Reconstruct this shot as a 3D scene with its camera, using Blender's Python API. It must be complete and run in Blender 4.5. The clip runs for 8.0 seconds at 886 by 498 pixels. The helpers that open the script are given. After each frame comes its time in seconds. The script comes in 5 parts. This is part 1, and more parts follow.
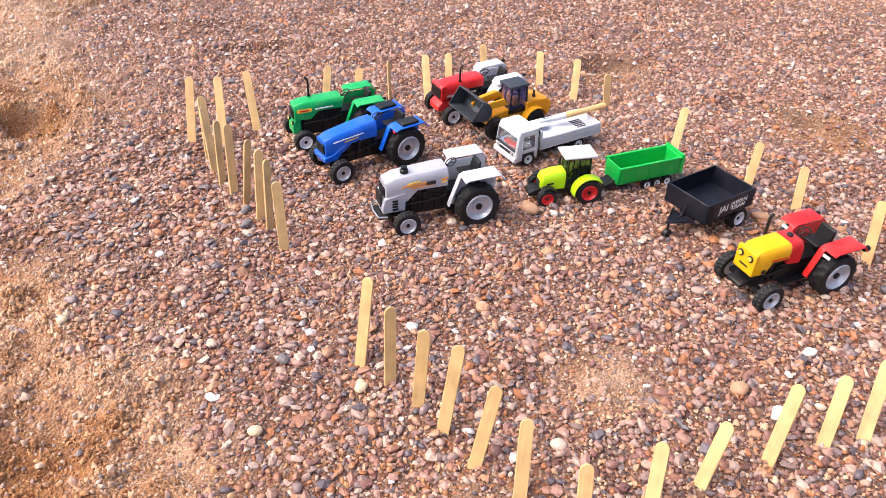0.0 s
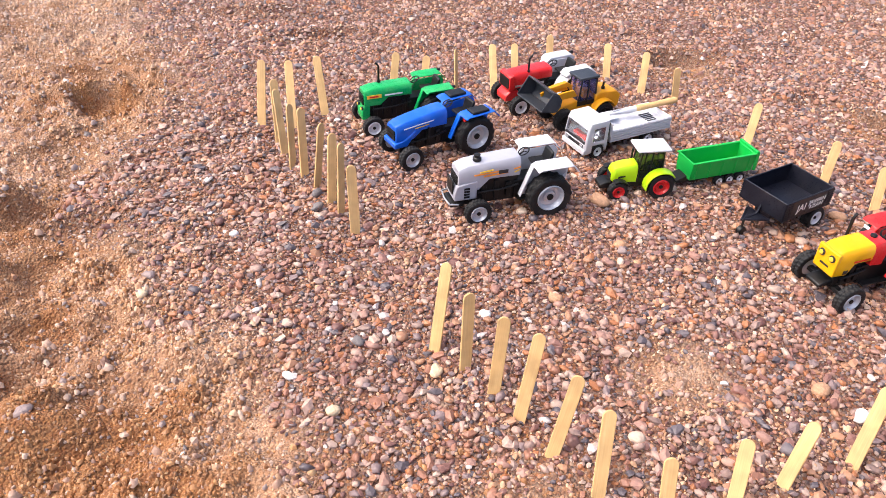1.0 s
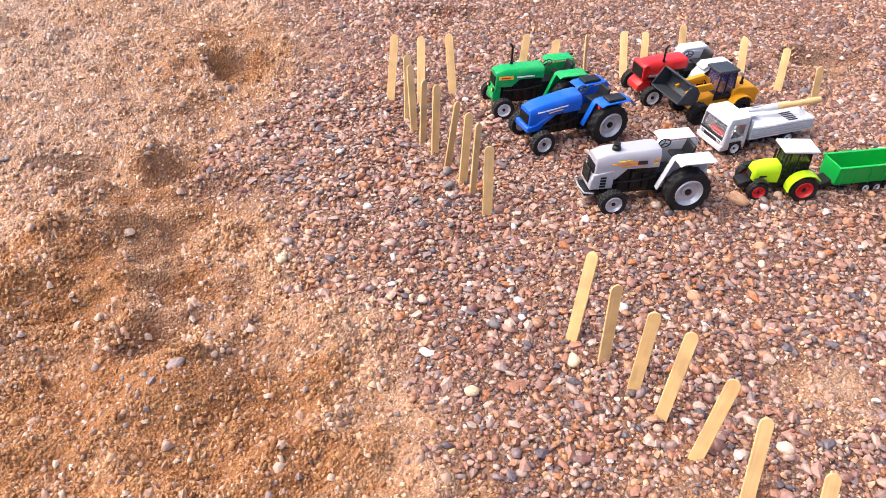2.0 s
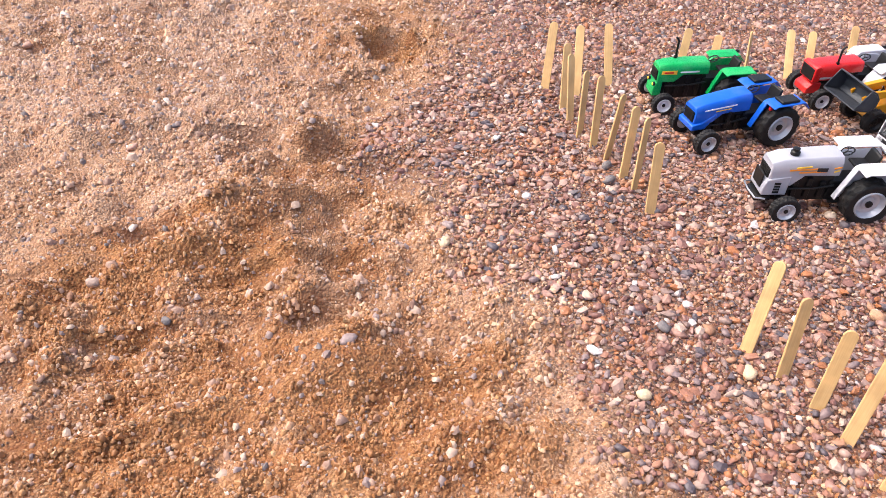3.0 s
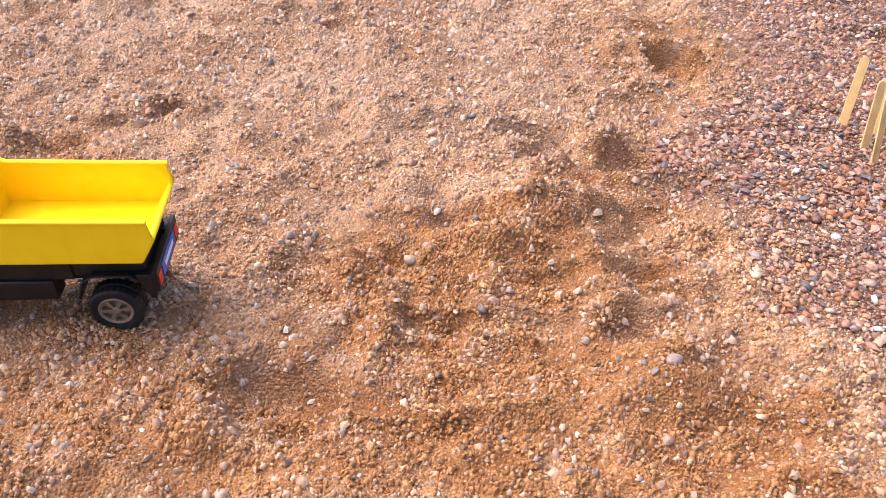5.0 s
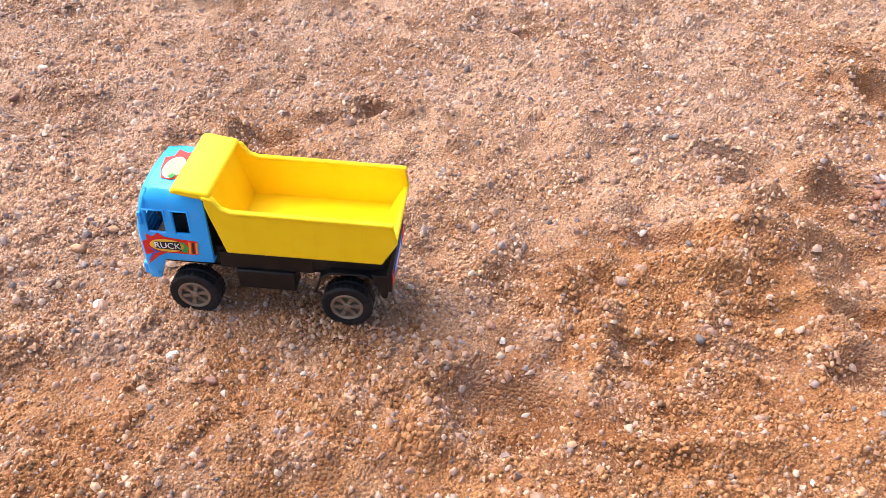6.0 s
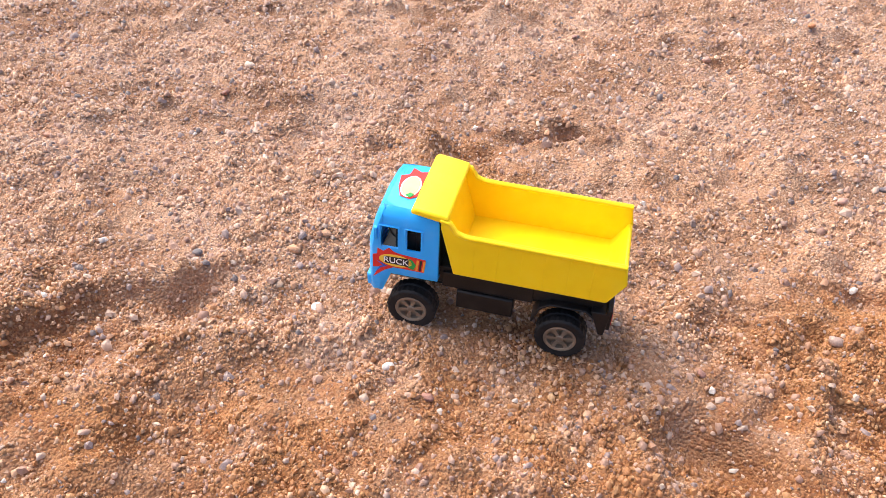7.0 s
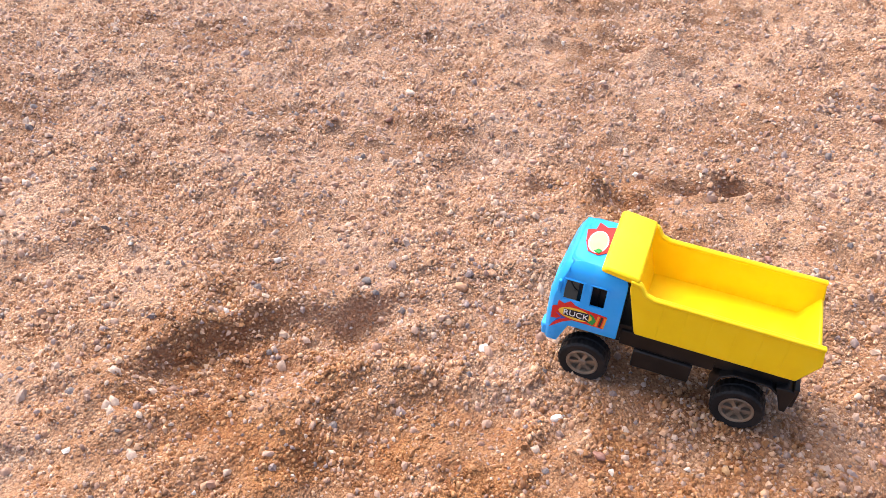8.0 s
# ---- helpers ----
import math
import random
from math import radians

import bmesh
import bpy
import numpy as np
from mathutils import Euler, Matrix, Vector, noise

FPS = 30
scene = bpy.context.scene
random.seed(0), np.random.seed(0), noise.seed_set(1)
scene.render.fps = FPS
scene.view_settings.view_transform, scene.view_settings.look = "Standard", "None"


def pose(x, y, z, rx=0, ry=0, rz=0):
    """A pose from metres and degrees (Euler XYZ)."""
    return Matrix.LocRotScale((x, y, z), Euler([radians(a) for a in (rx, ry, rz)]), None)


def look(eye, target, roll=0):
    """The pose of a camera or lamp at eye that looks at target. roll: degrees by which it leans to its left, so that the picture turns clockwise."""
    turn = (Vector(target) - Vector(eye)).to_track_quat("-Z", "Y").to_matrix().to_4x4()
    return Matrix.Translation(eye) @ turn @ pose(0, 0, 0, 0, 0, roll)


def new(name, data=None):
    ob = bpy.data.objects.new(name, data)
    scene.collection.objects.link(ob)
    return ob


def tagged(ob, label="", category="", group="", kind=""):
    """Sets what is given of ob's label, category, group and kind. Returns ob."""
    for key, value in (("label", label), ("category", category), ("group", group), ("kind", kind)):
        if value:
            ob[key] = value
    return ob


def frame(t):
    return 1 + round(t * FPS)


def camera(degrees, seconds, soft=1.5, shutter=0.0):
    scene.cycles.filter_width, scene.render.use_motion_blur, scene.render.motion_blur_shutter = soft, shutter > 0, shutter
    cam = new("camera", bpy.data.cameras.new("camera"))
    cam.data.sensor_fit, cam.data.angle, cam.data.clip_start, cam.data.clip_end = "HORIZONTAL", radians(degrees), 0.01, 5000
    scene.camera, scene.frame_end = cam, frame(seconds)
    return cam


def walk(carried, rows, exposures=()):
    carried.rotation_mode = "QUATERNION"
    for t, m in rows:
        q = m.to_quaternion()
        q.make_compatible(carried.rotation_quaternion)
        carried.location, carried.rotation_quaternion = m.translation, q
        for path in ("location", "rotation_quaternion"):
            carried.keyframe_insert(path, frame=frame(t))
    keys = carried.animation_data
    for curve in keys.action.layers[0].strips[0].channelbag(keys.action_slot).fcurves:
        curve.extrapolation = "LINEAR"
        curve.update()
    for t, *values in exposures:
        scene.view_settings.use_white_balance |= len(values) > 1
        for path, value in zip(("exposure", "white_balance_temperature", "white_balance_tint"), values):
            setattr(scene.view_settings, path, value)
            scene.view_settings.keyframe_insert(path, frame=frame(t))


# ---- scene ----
cam = camera(59.6, 8.0, soft=0.8)
METRES, EYE, TILT, LEAN, TURN = 0.62, 0.4576, -36.29, -1.44, 0.0
ROWS = [
    (0.0, 0.0, 0.0, 0.0, 0.0, 0.0, -0.0),
    (0.5, -0.0138, -0.0032, -0.0043, 0.97, -0.15, -0.36),
    (1.0, -0.0603, 0.001, -0.0109, 2.43, -0.47, -2.0),
    (2.5, -0.2163, 0.0024, -0.026, 10.62, -3.06, -8.34),
    (3.0, -0.2782, -0.0015, -0.0342, 13.79, -3.83, -10.37),
    (3.5, -0.3455, -0.0144, -0.0415, 16.32, -3.99, -12.77),
    (4.0, -0.4012, -0.0325, -0.0537, 18.76, -4.61, -14.74),
    (5.5, -0.5749, -0.1155, -0.1051, 28.12, -7.74, -20.22),
    (6.0, -0.648, -0.1569, -0.1233, 32.75, -9.36, -22.32),
    (6.5, -0.7196, -0.2047, -0.1409, 37.28, -11.54, -24.87),
    (7.0, -0.7816, -0.2546, -0.1514, 41.28, -13.15, -26.87),
    (7.5, -0.8358, -0.3052, -0.1584, 45.77, -14.63, -28.95),
    (8.0, -0.881, -0.3443, -0.1712, 49.36, -16.17, -30.39),
]
walk(cam, [(t, pose(0, 0, EYE, TILT, LEAN, TURN) @ pose(METRES * x, METRES * y, METRES * z, 90 + pitch, roll, yaw)) for t, x, y, z, yaw, pitch, roll in ROWS])


# ---- world, sun and sky ----
world = bpy.data.worlds.new("sky")
scene.world = world
world.use_nodes = True
wn = world.node_tree.nodes
sky = wn.new("ShaderNodeTexSky")
sky.sky_type = "NISHITA"
sky.sun_disc = False
sky.sun_elevation = radians(54.8)
sky.sun_rotation = radians(-96)
sky.dust_density = 5.0
sky.air_density = 0.7
wn["Background"].inputs["Strength"].default_value = 0.15
world.node_tree.links.new(sky.outputs["Color"], wn["Background"].inputs["Color"])
sun = new("sun", bpy.data.lights.new("sun", "SUN"))
sun.data.energy, sun.data.angle, sun.data.color = 1.05, radians(58), (1.0, 0.94, 0.86)
sun.matrix_world = look((-3.8, -0.4, 5.4), (0, 0, 0))
scene.view_settings.exposure = 1.27


# ---- materials ----
def node_material(name):
    m = bpy.data.materials.new(name)
    m.use_nodes = True
    nt = m.node_tree
    return m, nt, nt.nodes["Principled BSDF"]


def ramp(nt, stops, interpolation="LINEAR"):
    r = nt.nodes.new("ShaderNodeValToRGB")
    r.color_ramp.interpolation = interpolation
    e = r.color_ramp.elements
    while len(e) < len(stops):
        e.new(0.5)
    for el, (p, c) in zip(e, stops):
        el.position, el.color = p, (*c, 1)
    return r


def plain(name, colour, rough=0.4, metal=0.0, vary=0.12, scale=60, bump=0.05, dust=0.12, coat=0.0):
    """Painted or moulded toy surface: slight colour drift, fine scuffs, a film of sand dust."""
    m, nt, b = node_material(name)
    L, N = nt.links, nt.nodes
    tc = N.new("ShaderNodeTexCoord")
    n1 = N.new("ShaderNodeTexNoise")
    n1.inputs["Scale"].default_value, n1.inputs["Detail"].default_value = scale, 6
    n2 = N.new("ShaderNodeTexNoise")
    n2.inputs["Scale"].default_value, n2.inputs["Detail"].default_value = scale * 14, 3
    L.new(tc.outputs["Object"], n1.inputs["Vector"])
    L.new(tc.outputs["Object"], n2.inputs["Vector"])
    dark = [max(0.0, c * (1 - vary)) for c in colour]
    light = [min(1.0, c * (1 + vary)) for c in colour]
    r = ramp(nt, [(0.3, dark), (0.7, light)])
    L.new(n1.outputs["Fac"], r.inputs["Fac"])
    mix = N.new("ShaderNodeMix")
    mix.data_type = "RGBA"
    mask = N.new("ShaderNodeMapRange")
    mask.inputs["From Min"].default_value, mask.inputs["From Max"].default_value = 0.5, 0.8
    mask.inputs["To Max"].default_value = dust
    L.new(n1.outputs["Fac"], mask.inputs["Value"])
    L.new(mask.outputs["Result"], mix.inputs["Factor"])
    L.new(r.outputs["Color"], mix.inputs["A"])
    mix.inputs["B"].default_value = (0.42, 0.30, 0.21, 1)
    L.new(mix.outputs["Result"], b.inputs["Base Color"])
    rr = N.new("ShaderNodeMapRange")
    rr.inputs["To Min"].default_value, rr.inputs["To Max"].default_value = max(0.02, rough - 0.12), min(1.0, rough + 0.15)
    L.new(n2.outputs["Fac"], rr.inputs["Value"])
    L.new(rr.outputs["Result"], b.inputs["Roughness"])
    b.inputs["Metallic"].default_value = metal
    b.inputs["Specular IOR Level"].default_value = 0.32
    b.inputs["Coat Weight"].default_value = coat
    bp = N.new("ShaderNodeBump")
    bp.inputs["Strength"].default_value, bp.inputs["Distance"].default_value = bump, 0.0006
    L.new(n2.outputs["Fac"], bp.inputs["Height"])
    L.new(bp.outputs["Normal"], b.inputs["Normal"])
    return m


STONES = [(0.0, (0.30, 0.150, 0.115)), (0.11, (0.46, 0.27, 0.20)), (0.22, (0.21, 0.100, 0.082)), (0.30, (0.54, 0.37, 0.285)),
          (0.42, (0.40, 0.19, 0.115)), (0.52, (0.29, 0.215, 0.20)), (0.60, (0.50, 0.27, 0.15)), (0.70, (0.145, 0.122, 0.130)),
          (0.77, (0.47, 0.19, 0.075)), (0.83, (0.36, 0.25, 0.20)), (0.91, (0.60, 0.45, 0.345)), (0.984, (0.72, 0.65, 0.59))]
SAND_STONES = [(0.0, (0.42, 0.25, 0.17)), (0.2, (0.49, 0.31, 0.22)), (0.38, (0.33, 0.185, 0.13)), (0.50, (0.53, 0.37, 0.275)),
               (0.66, (0.45, 0.24, 0.135)), (0.77, (0.31, 0.225, 0.20)), (0.87, (0.17, 0.135, 0.13)), (0.90, (0.56, 0.41, 0.31)), (0.988, (0.70, 0.61, 0.53))]
GRIT = [(0.0, (0.45, 0.245, 0.138)), (0.25, (0.55, 0.33, 0.200)), (0.47, (0.49, 0.28, 0.160)), (0.66, (0.60, 0.39, 0.255)),
        (0.82, (0.35, 0.185, 0.105)), (0.93, (0.28, 0.19, 0.155)), (0.972, (0.64, 0.48, 0.36))]


def stone_material(name, stops, source):
    m, nt, b = node_material(name)
    L, N = nt.links, nt.nodes
    if source == "island":
        g = N.new("ShaderNodeNewGeometry")
        rnd = g.outputs["Random Per Island"]
    else:
        g = N.new("ShaderNodeObjectInfo")
        rnd = g.outputs["Random"]
    r = ramp(nt, stops, "CONSTANT")
    L.new(rnd, r.inputs["Fac"])
    tc = N.new("ShaderNodeTexCoord")
    n = N.new("ShaderNodeTexNoise")
    n.inputs["Scale"].default_value, n.inputs["Detail"].default_value = 420, 4
    L.new(tc.outputs["Object"], n.inputs["Vector"])
    hs = N.new("ShaderNodeHueSaturation")
    v = N.new("ShaderNodeMapRange")
    v.inputs["To Min"].default_value, v.inputs["To Max"].default_value = 0.7, 1.35
    L.new(n.outputs["Fac"], v.inputs["Value"])
    L.new(v.outputs["Result"], hs.inputs["Value"])
    L.new(r.outputs["Color"], hs.inputs["Color"])
    L.new(hs.outputs["Color"], b.inputs["Base Color"])
    b.inputs["Roughness"].default_value = 0.48
    bp = N.new("ShaderNodeBump")
    bp.inputs["Strength"].default_value, bp.inputs["Distance"].default_value = 0.35, 0.0008
    L.new(n.outputs["Fac"], bp.inputs["Height"])
    L.new(bp.outputs["Normal"], b.inputs["Normal"])
    return m


def sand_material():
    m, nt, b = node_material("coarse sand")
    L, N = nt.links, nt.nodes
    tc = N.new("ShaderNodeTexCoord")
    geo = tc.outputs["Object"]

    def noise_of(scale, detail):
        n = N.new("ShaderNodeTexNoise")
        n.inputs["Scale"].default_value, n.inputs["Detail"].default_value = scale, detail
        L.new(geo, n.inputs["Vector"])
        return n.outputs["Fac"]

    def cells(scale):
        v = N.new("ShaderNodeTexVoronoi")
        v.inputs["Scale"].default_value = scale
        L.new(geo, v.inputs["Vector"])
        sep = N.new("ShaderNodeSeparateColor")
        L.new(v.outputs["Color"], sep.inputs["Color"])
        return v.outputs["Distance"], sep.outputs["Red"]

    d1, c1 = cells(430)
    d2, c2 = cells(900)
    grains = ramp(nt, GRIT, "CONSTANT")
    L.new(c1, grains.inputs["Fac"])
    fine = ramp(nt, [(0.0, (0.34, 0.190, 0.115)), (0.35, (0.52, 0.325, 0.205)), (0.7, (0.63, 0.42, 0.28)), (1.0, (0.77, 0.58, 0.43))])
    L.new(c2, fine.inputs["Fac"])
    soil = N.new("ShaderNodeAttribute")
    soil.attribute_name = "gravel"
    mix = N.new("ShaderNodeMix")
    mix.data_type = "RGBA"
    pick = N.new("ShaderNodeMapRange")
    pick.inputs["From Min"].default_value, pick.inputs["From Max"].default_value = 0.42, 0.6
    L.new(noise_of(34, 5), pick.inputs["Value"])
    L.new(pick.outputs["Result"], mix.inputs["Factor"])
    L.new(fine.outputs["Color"], mix.inputs["A"])
    L.new(grains.outputs["Color"], mix.inputs["B"])
    # damp patches, browner and darker, and dry pale crust
    damp = N.new("ShaderNodeMix")
    damp.data_type, damp.blend_type = "RGBA", "MULTIPLY"
    dm = ramp(nt, [(0.36, (0.58, 0.48, 0.38)), (0.50, (0.85, 0.80, 0.75)), (0.66, (1.03, 1.06, 1.12))])
    L.new(noise_of(7.5, 7), dm.inputs["Fac"])
    damp.inputs["Factor"].default_value = 1.0
    L.new(mix.outputs["Result"], damp.inputs["A"])
    L.new(dm.outputs["Color"], damp.inputs["B"])
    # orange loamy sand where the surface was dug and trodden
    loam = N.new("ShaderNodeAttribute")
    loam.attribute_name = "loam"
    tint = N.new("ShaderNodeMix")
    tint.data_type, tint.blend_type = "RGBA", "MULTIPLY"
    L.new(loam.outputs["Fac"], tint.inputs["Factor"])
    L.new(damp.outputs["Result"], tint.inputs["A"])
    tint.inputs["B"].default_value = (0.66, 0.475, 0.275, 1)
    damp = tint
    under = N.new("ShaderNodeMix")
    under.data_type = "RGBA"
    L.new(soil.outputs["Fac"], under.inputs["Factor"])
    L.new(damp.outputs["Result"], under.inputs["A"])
    # stone tones cut to about 0.4, painting shade into the gaps between pebbles
    gap_shade = ramp(nt, [(p, (c[0] * 0.42, c[1] * 0.37, c[2] * 0.35)) for p, c in STONES], "CONSTANT")
    L.new(c1, gap_shade.inputs["Fac"])
    L.new(gap_shade.outputs["Color"], under.inputs["B"])
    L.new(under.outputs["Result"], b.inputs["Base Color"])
    b.inputs["Roughness"].default_value = 0.88
    b.inputs["Specular IOR Level"].default_value = 0.3
    add = N.new("ShaderNodeMath")
    add.operation = "ADD"
    L.new(d1, add.inputs[0])
    L.new(noise_of(260, 5), add.inputs[1])
    bp = N.new("ShaderNodeBump")
    bp.invert = True
    bp.inputs["Strength"].default_value, bp.inputs["Distance"].default_value = 0.9, 0.0020
    L.new(add.outputs["Value"], bp.inputs["Height"])
    L.new(bp.outputs["Normal"], b.inputs["Normal"])
    return m


def wood_material():
    m, nt, b = node_material("birch stick")
    L, N = nt.links, nt.nodes
    tc = N.new("ShaderNodeTexCoord")
    oi = N.new("ShaderNodeObjectInfo")
    mp = N.new("ShaderNodeMapping")
    mp.inputs["Scale"].default_value = (900, 900, 28)
    L.new(tc.outputs["Object"], mp.inputs["Vector"])
    L.new(oi.outputs["Random"], mp.inputs["Location"])
    n = N.new("ShaderNodeTexNoise")
    n.inputs["Detail"].default_value = 5
    n.inputs["Scale"].default_value = 1.0
    L.new(mp.outputs["Vector"], n.inputs["Vector"])
    r = ramp(nt, [(0.2, (0.54, 0.325, 0.125)), (0.55, (0.61, 0.385, 0.165)), (0.85, (0.68, 0.465, 0.225))])
    L.new(n.outputs["Fac"], r.inputs["Fac"])
    n2 = N.new("ShaderNodeTexNoise")
    n2.inputs["Scale"].default_value = 60
    add = N.new("ShaderNodeVectorMath")
    add.operation = "ADD"
    L.new(tc.outputs["Object"], add.inputs[0])
    L.new(oi.outputs["Random"], add.inputs[1])
    L.new(add.outputs["Vector"], n2.inputs["Vector"])
    hs = N.new("ShaderNodeHueSaturation")
    v = N.new("ShaderNodeMapRange")
    v.inputs["From Min"].default_value, v.inputs["From Max"].default_value = 0.3, 0.7
    v.inputs["To Min"].default_value, v.inputs["To Max"].default_value = 0.84, 1.14
    L.new(n2.outputs["Fac"], v.inputs["Value"])
    L.new(v.outputs["Result"], hs.inputs["Value"])
    L.new(r.outputs["Color"], hs.inputs["Color"])
    L.new(hs.outputs["Color"], b.inputs["Base Color"])
    b.inputs["Roughness"].default_value = 0.6
    bp = N.new("ShaderNodeBump")
    bp.inputs["Strength"].default_value, bp.inputs["Distance"].default_value = 0.2, 0.0004
    L.new(n.outputs["Fac"], bp.inputs["Height"])
    L.new(bp.outputs["Normal"], b.inputs["Normal"])
    return m


def glass_material(name, colour):
    m, nt, b = node_material(name)
    b.inputs["Base Color"].default_value = (*colour, 1)
    b.inputs["Roughness"].default_value = 0.08
    b.inputs["Transmission Weight"].default_value = 0.9
    b.inputs["IOR"].default_value = 1.2
    return m


SAND, WOOD = sand_material(), wood_material()
PEBBLE, PEBBLE_ONE, GRAIN = stone_material("pebbles", [(p, (c[0] * 0.72, c[1] * 0.675, c[2] * 0.70)) for p, c in STONES], "island"), stone_material("pebble", STONES, "object"), stone_material("grit", [(p, (c[0] * 0.94, c[1] * 0.95, c[2] * 0.95)) for p, c in GRIT], "island")
PEBBLE_SAND = stone_material("sand pebbles", [(p, (c[0] * 0.80, c[1] * 0.80, c[2] * 0.82)) for p, c in SAND_STONES], "island")
GRAIN_LOAM = stone_material("loam grit", [(p, (c[0] * 0.67, c[1] * 0.53, c[2] * 0.345)) for p, c in GRIT], "island")
SKY_BLUE = plain("sky blue plastic", (0.025, 0.40, 0.95), 0.34, vary=0.06)
YELLOW = plain("yellow plastic", (1.0, 0.675, 0.006), 0.42, vary=0.05, dust=0.06)
BLACK = plain("black plastic", (0.007, 0.007, 0.0075), 0.42, vary=0.3, dust=0.03)
RUBBER = plain("tyre rubber", (0.009, 0.009, 0.010), 0.62, vary=0.3, dust=0.05, bump=0.2)
BRONZE = plain("bronze rim", (0.27, 0.215, 0.16), 0.38, metal=0.5, vary=0.15)
SILVER = plain("silver rim", (0.50, 0.51, 0.55), 0.38, metal=0.4, vary=0.08)
WHITE_RIM = plain("white rim", (0.66, 0.66, 0.70), 0.45, vary=0.08)
GREEN = plain("green enamel", (0.004, 0.34, 0.085), 0.28, vary=0.08, coat=0.1)
BLUE = plain("blue enamel", (0.005, 0.105, 0.56), 0.32, vary=0.08, coat=0.1)
PEARL = plain("pearl grey enamel", (0.37, 0.37, 0.42), 0.32, vary=0.05, coat=0.15)
GREY = plain("mid grey plastic", (0.34, 0.34, 0.38), 0.4)
WHITE = plain("white plastic", (0.57, 0.57, 0.61), 0.34, vary=0.04)
RED = plain("red enamel", (0.62, 0.018, 0.02), 0.3, vary=0.08, coat=0.1)
ORANGE = plain("loader yellow", (0.66, 0.28, 0.008), 0.34, vary=0.08)
TRACTOR_YELLOW = plain("tractor yellow", (0.80, 0.40, 0.004), 0.32, vary=0.06, coat=0.1)
LIME = plain("lime plastic", (0.42, 0.68, 0.01), 0.32, vary=0.06)
TRAILER_GREEN = plain("trailer green", (0.005, 0.40, 0.06), 0.34, vary=0.06)
NAVY = plain("navy black plastic", (0.008, 0.009, 0.016), 0.3, vary=0.25, dust=0.03)
STEEL = plain("grey steel", (0.42, 0.44, 0.48), 0.35, metal=0.6)
SLATE = plain("slate bucket", (0.030, 0.035, 0.045), 0.4, vary=0.2, dust=0.05)
INK_RED = plain("red print", (0.70, 0.025, 0.02), 0.4, dust=0.05)
INK_YELLOW = plain("yellow print", (0.90, 0.58, 0.06), 0.4, dust=0.05)
INK_WHITE = plain("white print", (0.85, 0.85, 0.85), 0.4, dust=0.05)
INK_BLUE = plain("blue print", (0.03, 0.12, 0.55), 0.4, dust=0.05)
INK_ORANGE = plain("orange print", (0.85, 0.30, 0.04), 0.4, dust=0.05)
INK_PEACH = plain("peach print", (0.85, 0.50, 0.28), 0.4, dust=0.05)
INK_GREEN = plain("green print", (0.02, 0.32, 0.06), 0.4, dust=0.05)
INK_DARK = plain("dark print", (0.02, 0.02, 0.025), 0.4, dust=0.05)
CLEAR = glass_material("toy window", (0.86, 0.88, 0.92))
SMOKE = glass_material("smoked window", (0.10, 0.11, 0.12))
VIOLET = glass_material("violet window", (0.38, 0.36, 0.80))


# ---- mesh helpers ----
def box(bm, x0, x1, y0, y1, z0, z1):
    v = [bm.verts.new((x, y, z)) for x in (x0, x1) for y in (y0, y1) for z in (z0, z1)]
    for q in ((0, 1, 3, 2), (4, 6, 7, 5), (0, 4, 5, 1), (2, 3, 7, 6), (0, 2, 6, 4), (1, 5, 7, 3)):
        bm.faces.new([v[i] for i in q])


def prism(bm, pts, y0, y1):
    """A polygon in the x-z plane, drawn out along y."""
    a = [bm.verts.new((x, y0, z)) for x, z in pts]
    b = [bm.verts.new((x, y1, z)) for x, z in pts]
    bm.faces.new(a)
    bm.faces.new(b[::-1])
    for i in range(len(pts)):
        j = (i + 1) % len(pts)
        bm.faces.new((a[j], a[i], b[i], b[j]))


def loft(bm, rings, close=True):
    rows = [[bm.verts.new(p) for p in ring] for ring in rings]
    n = len(rows[0])
    for a, b in zip(rows, rows[1:]):
        for i in range(n):
            j = (i + 1) % n
            bm.faces.new((a[i], a[j], b[j], b[i]))
    if close:
        bm.faces.new(rows[0][::-1])
        bm.faces.new(rows[-1])


def ribbon(bm, pts, y0, y1, thick):
    """A bent sheet that follows a line in the x-z plane."""
    n = len(pts)
    rings = []
    for i in range(n):
        p, q = Vector(pts[max(0, i - 1)]), Vector(pts[min(n - 1, i + 1)])
        d = (q - p).normalized()
        (x, z), (u, w) = pts[i], (pts[i][0] - d.y * thick, pts[i][1] + d.x * thick)
        rings.append([(x, y0, z), (x, y1, z), (u, y1, w), (u, y0, w)])
    loft(bm, rings)


def hood_ring(x, half, z0, z1, crown=0.35):
    """A section of a bonnet: straight flanks, shoulders, a crowned top."""
    h = z1 - z0
    right = [(half * 0.97, z0), (half, z0 + h * 0.55), (half * 0.93, z1 - h * 0.18), (half * 0.74, z1 - h * 0.05 * crown), (half * 0.35, z1)]
    return [(x, y, z) for y, z in right] + [(x, -y, z) for y, z in right[::-1]]


def lathe(bm, profile, segs, c=(0, 0, 0), axis="y", hollow=False):
    """A profile of (radius, offset) turned round an axis through c."""
    rings = []
    for r, o in profile:
        ring = []
        for i in range(segs):
            a = 2 * math.pi * i / segs
            u, w = r * math.cos(a), r * math.sin(a)
            p = {"y": (u, o, w), "z": (u, w, o), "x": (o, u, w)}[axis]
            ring.append((p[0] + c[0], p[1] + c[1], p[2] + c[2]))
        rings.append(ring)
    loft(bm, rings + rings[:1] if hollow else rings, not hollow)
    if hollow:
        bmesh.ops.remove_doubles(bm, verts=bm.verts, dist=1e-6)


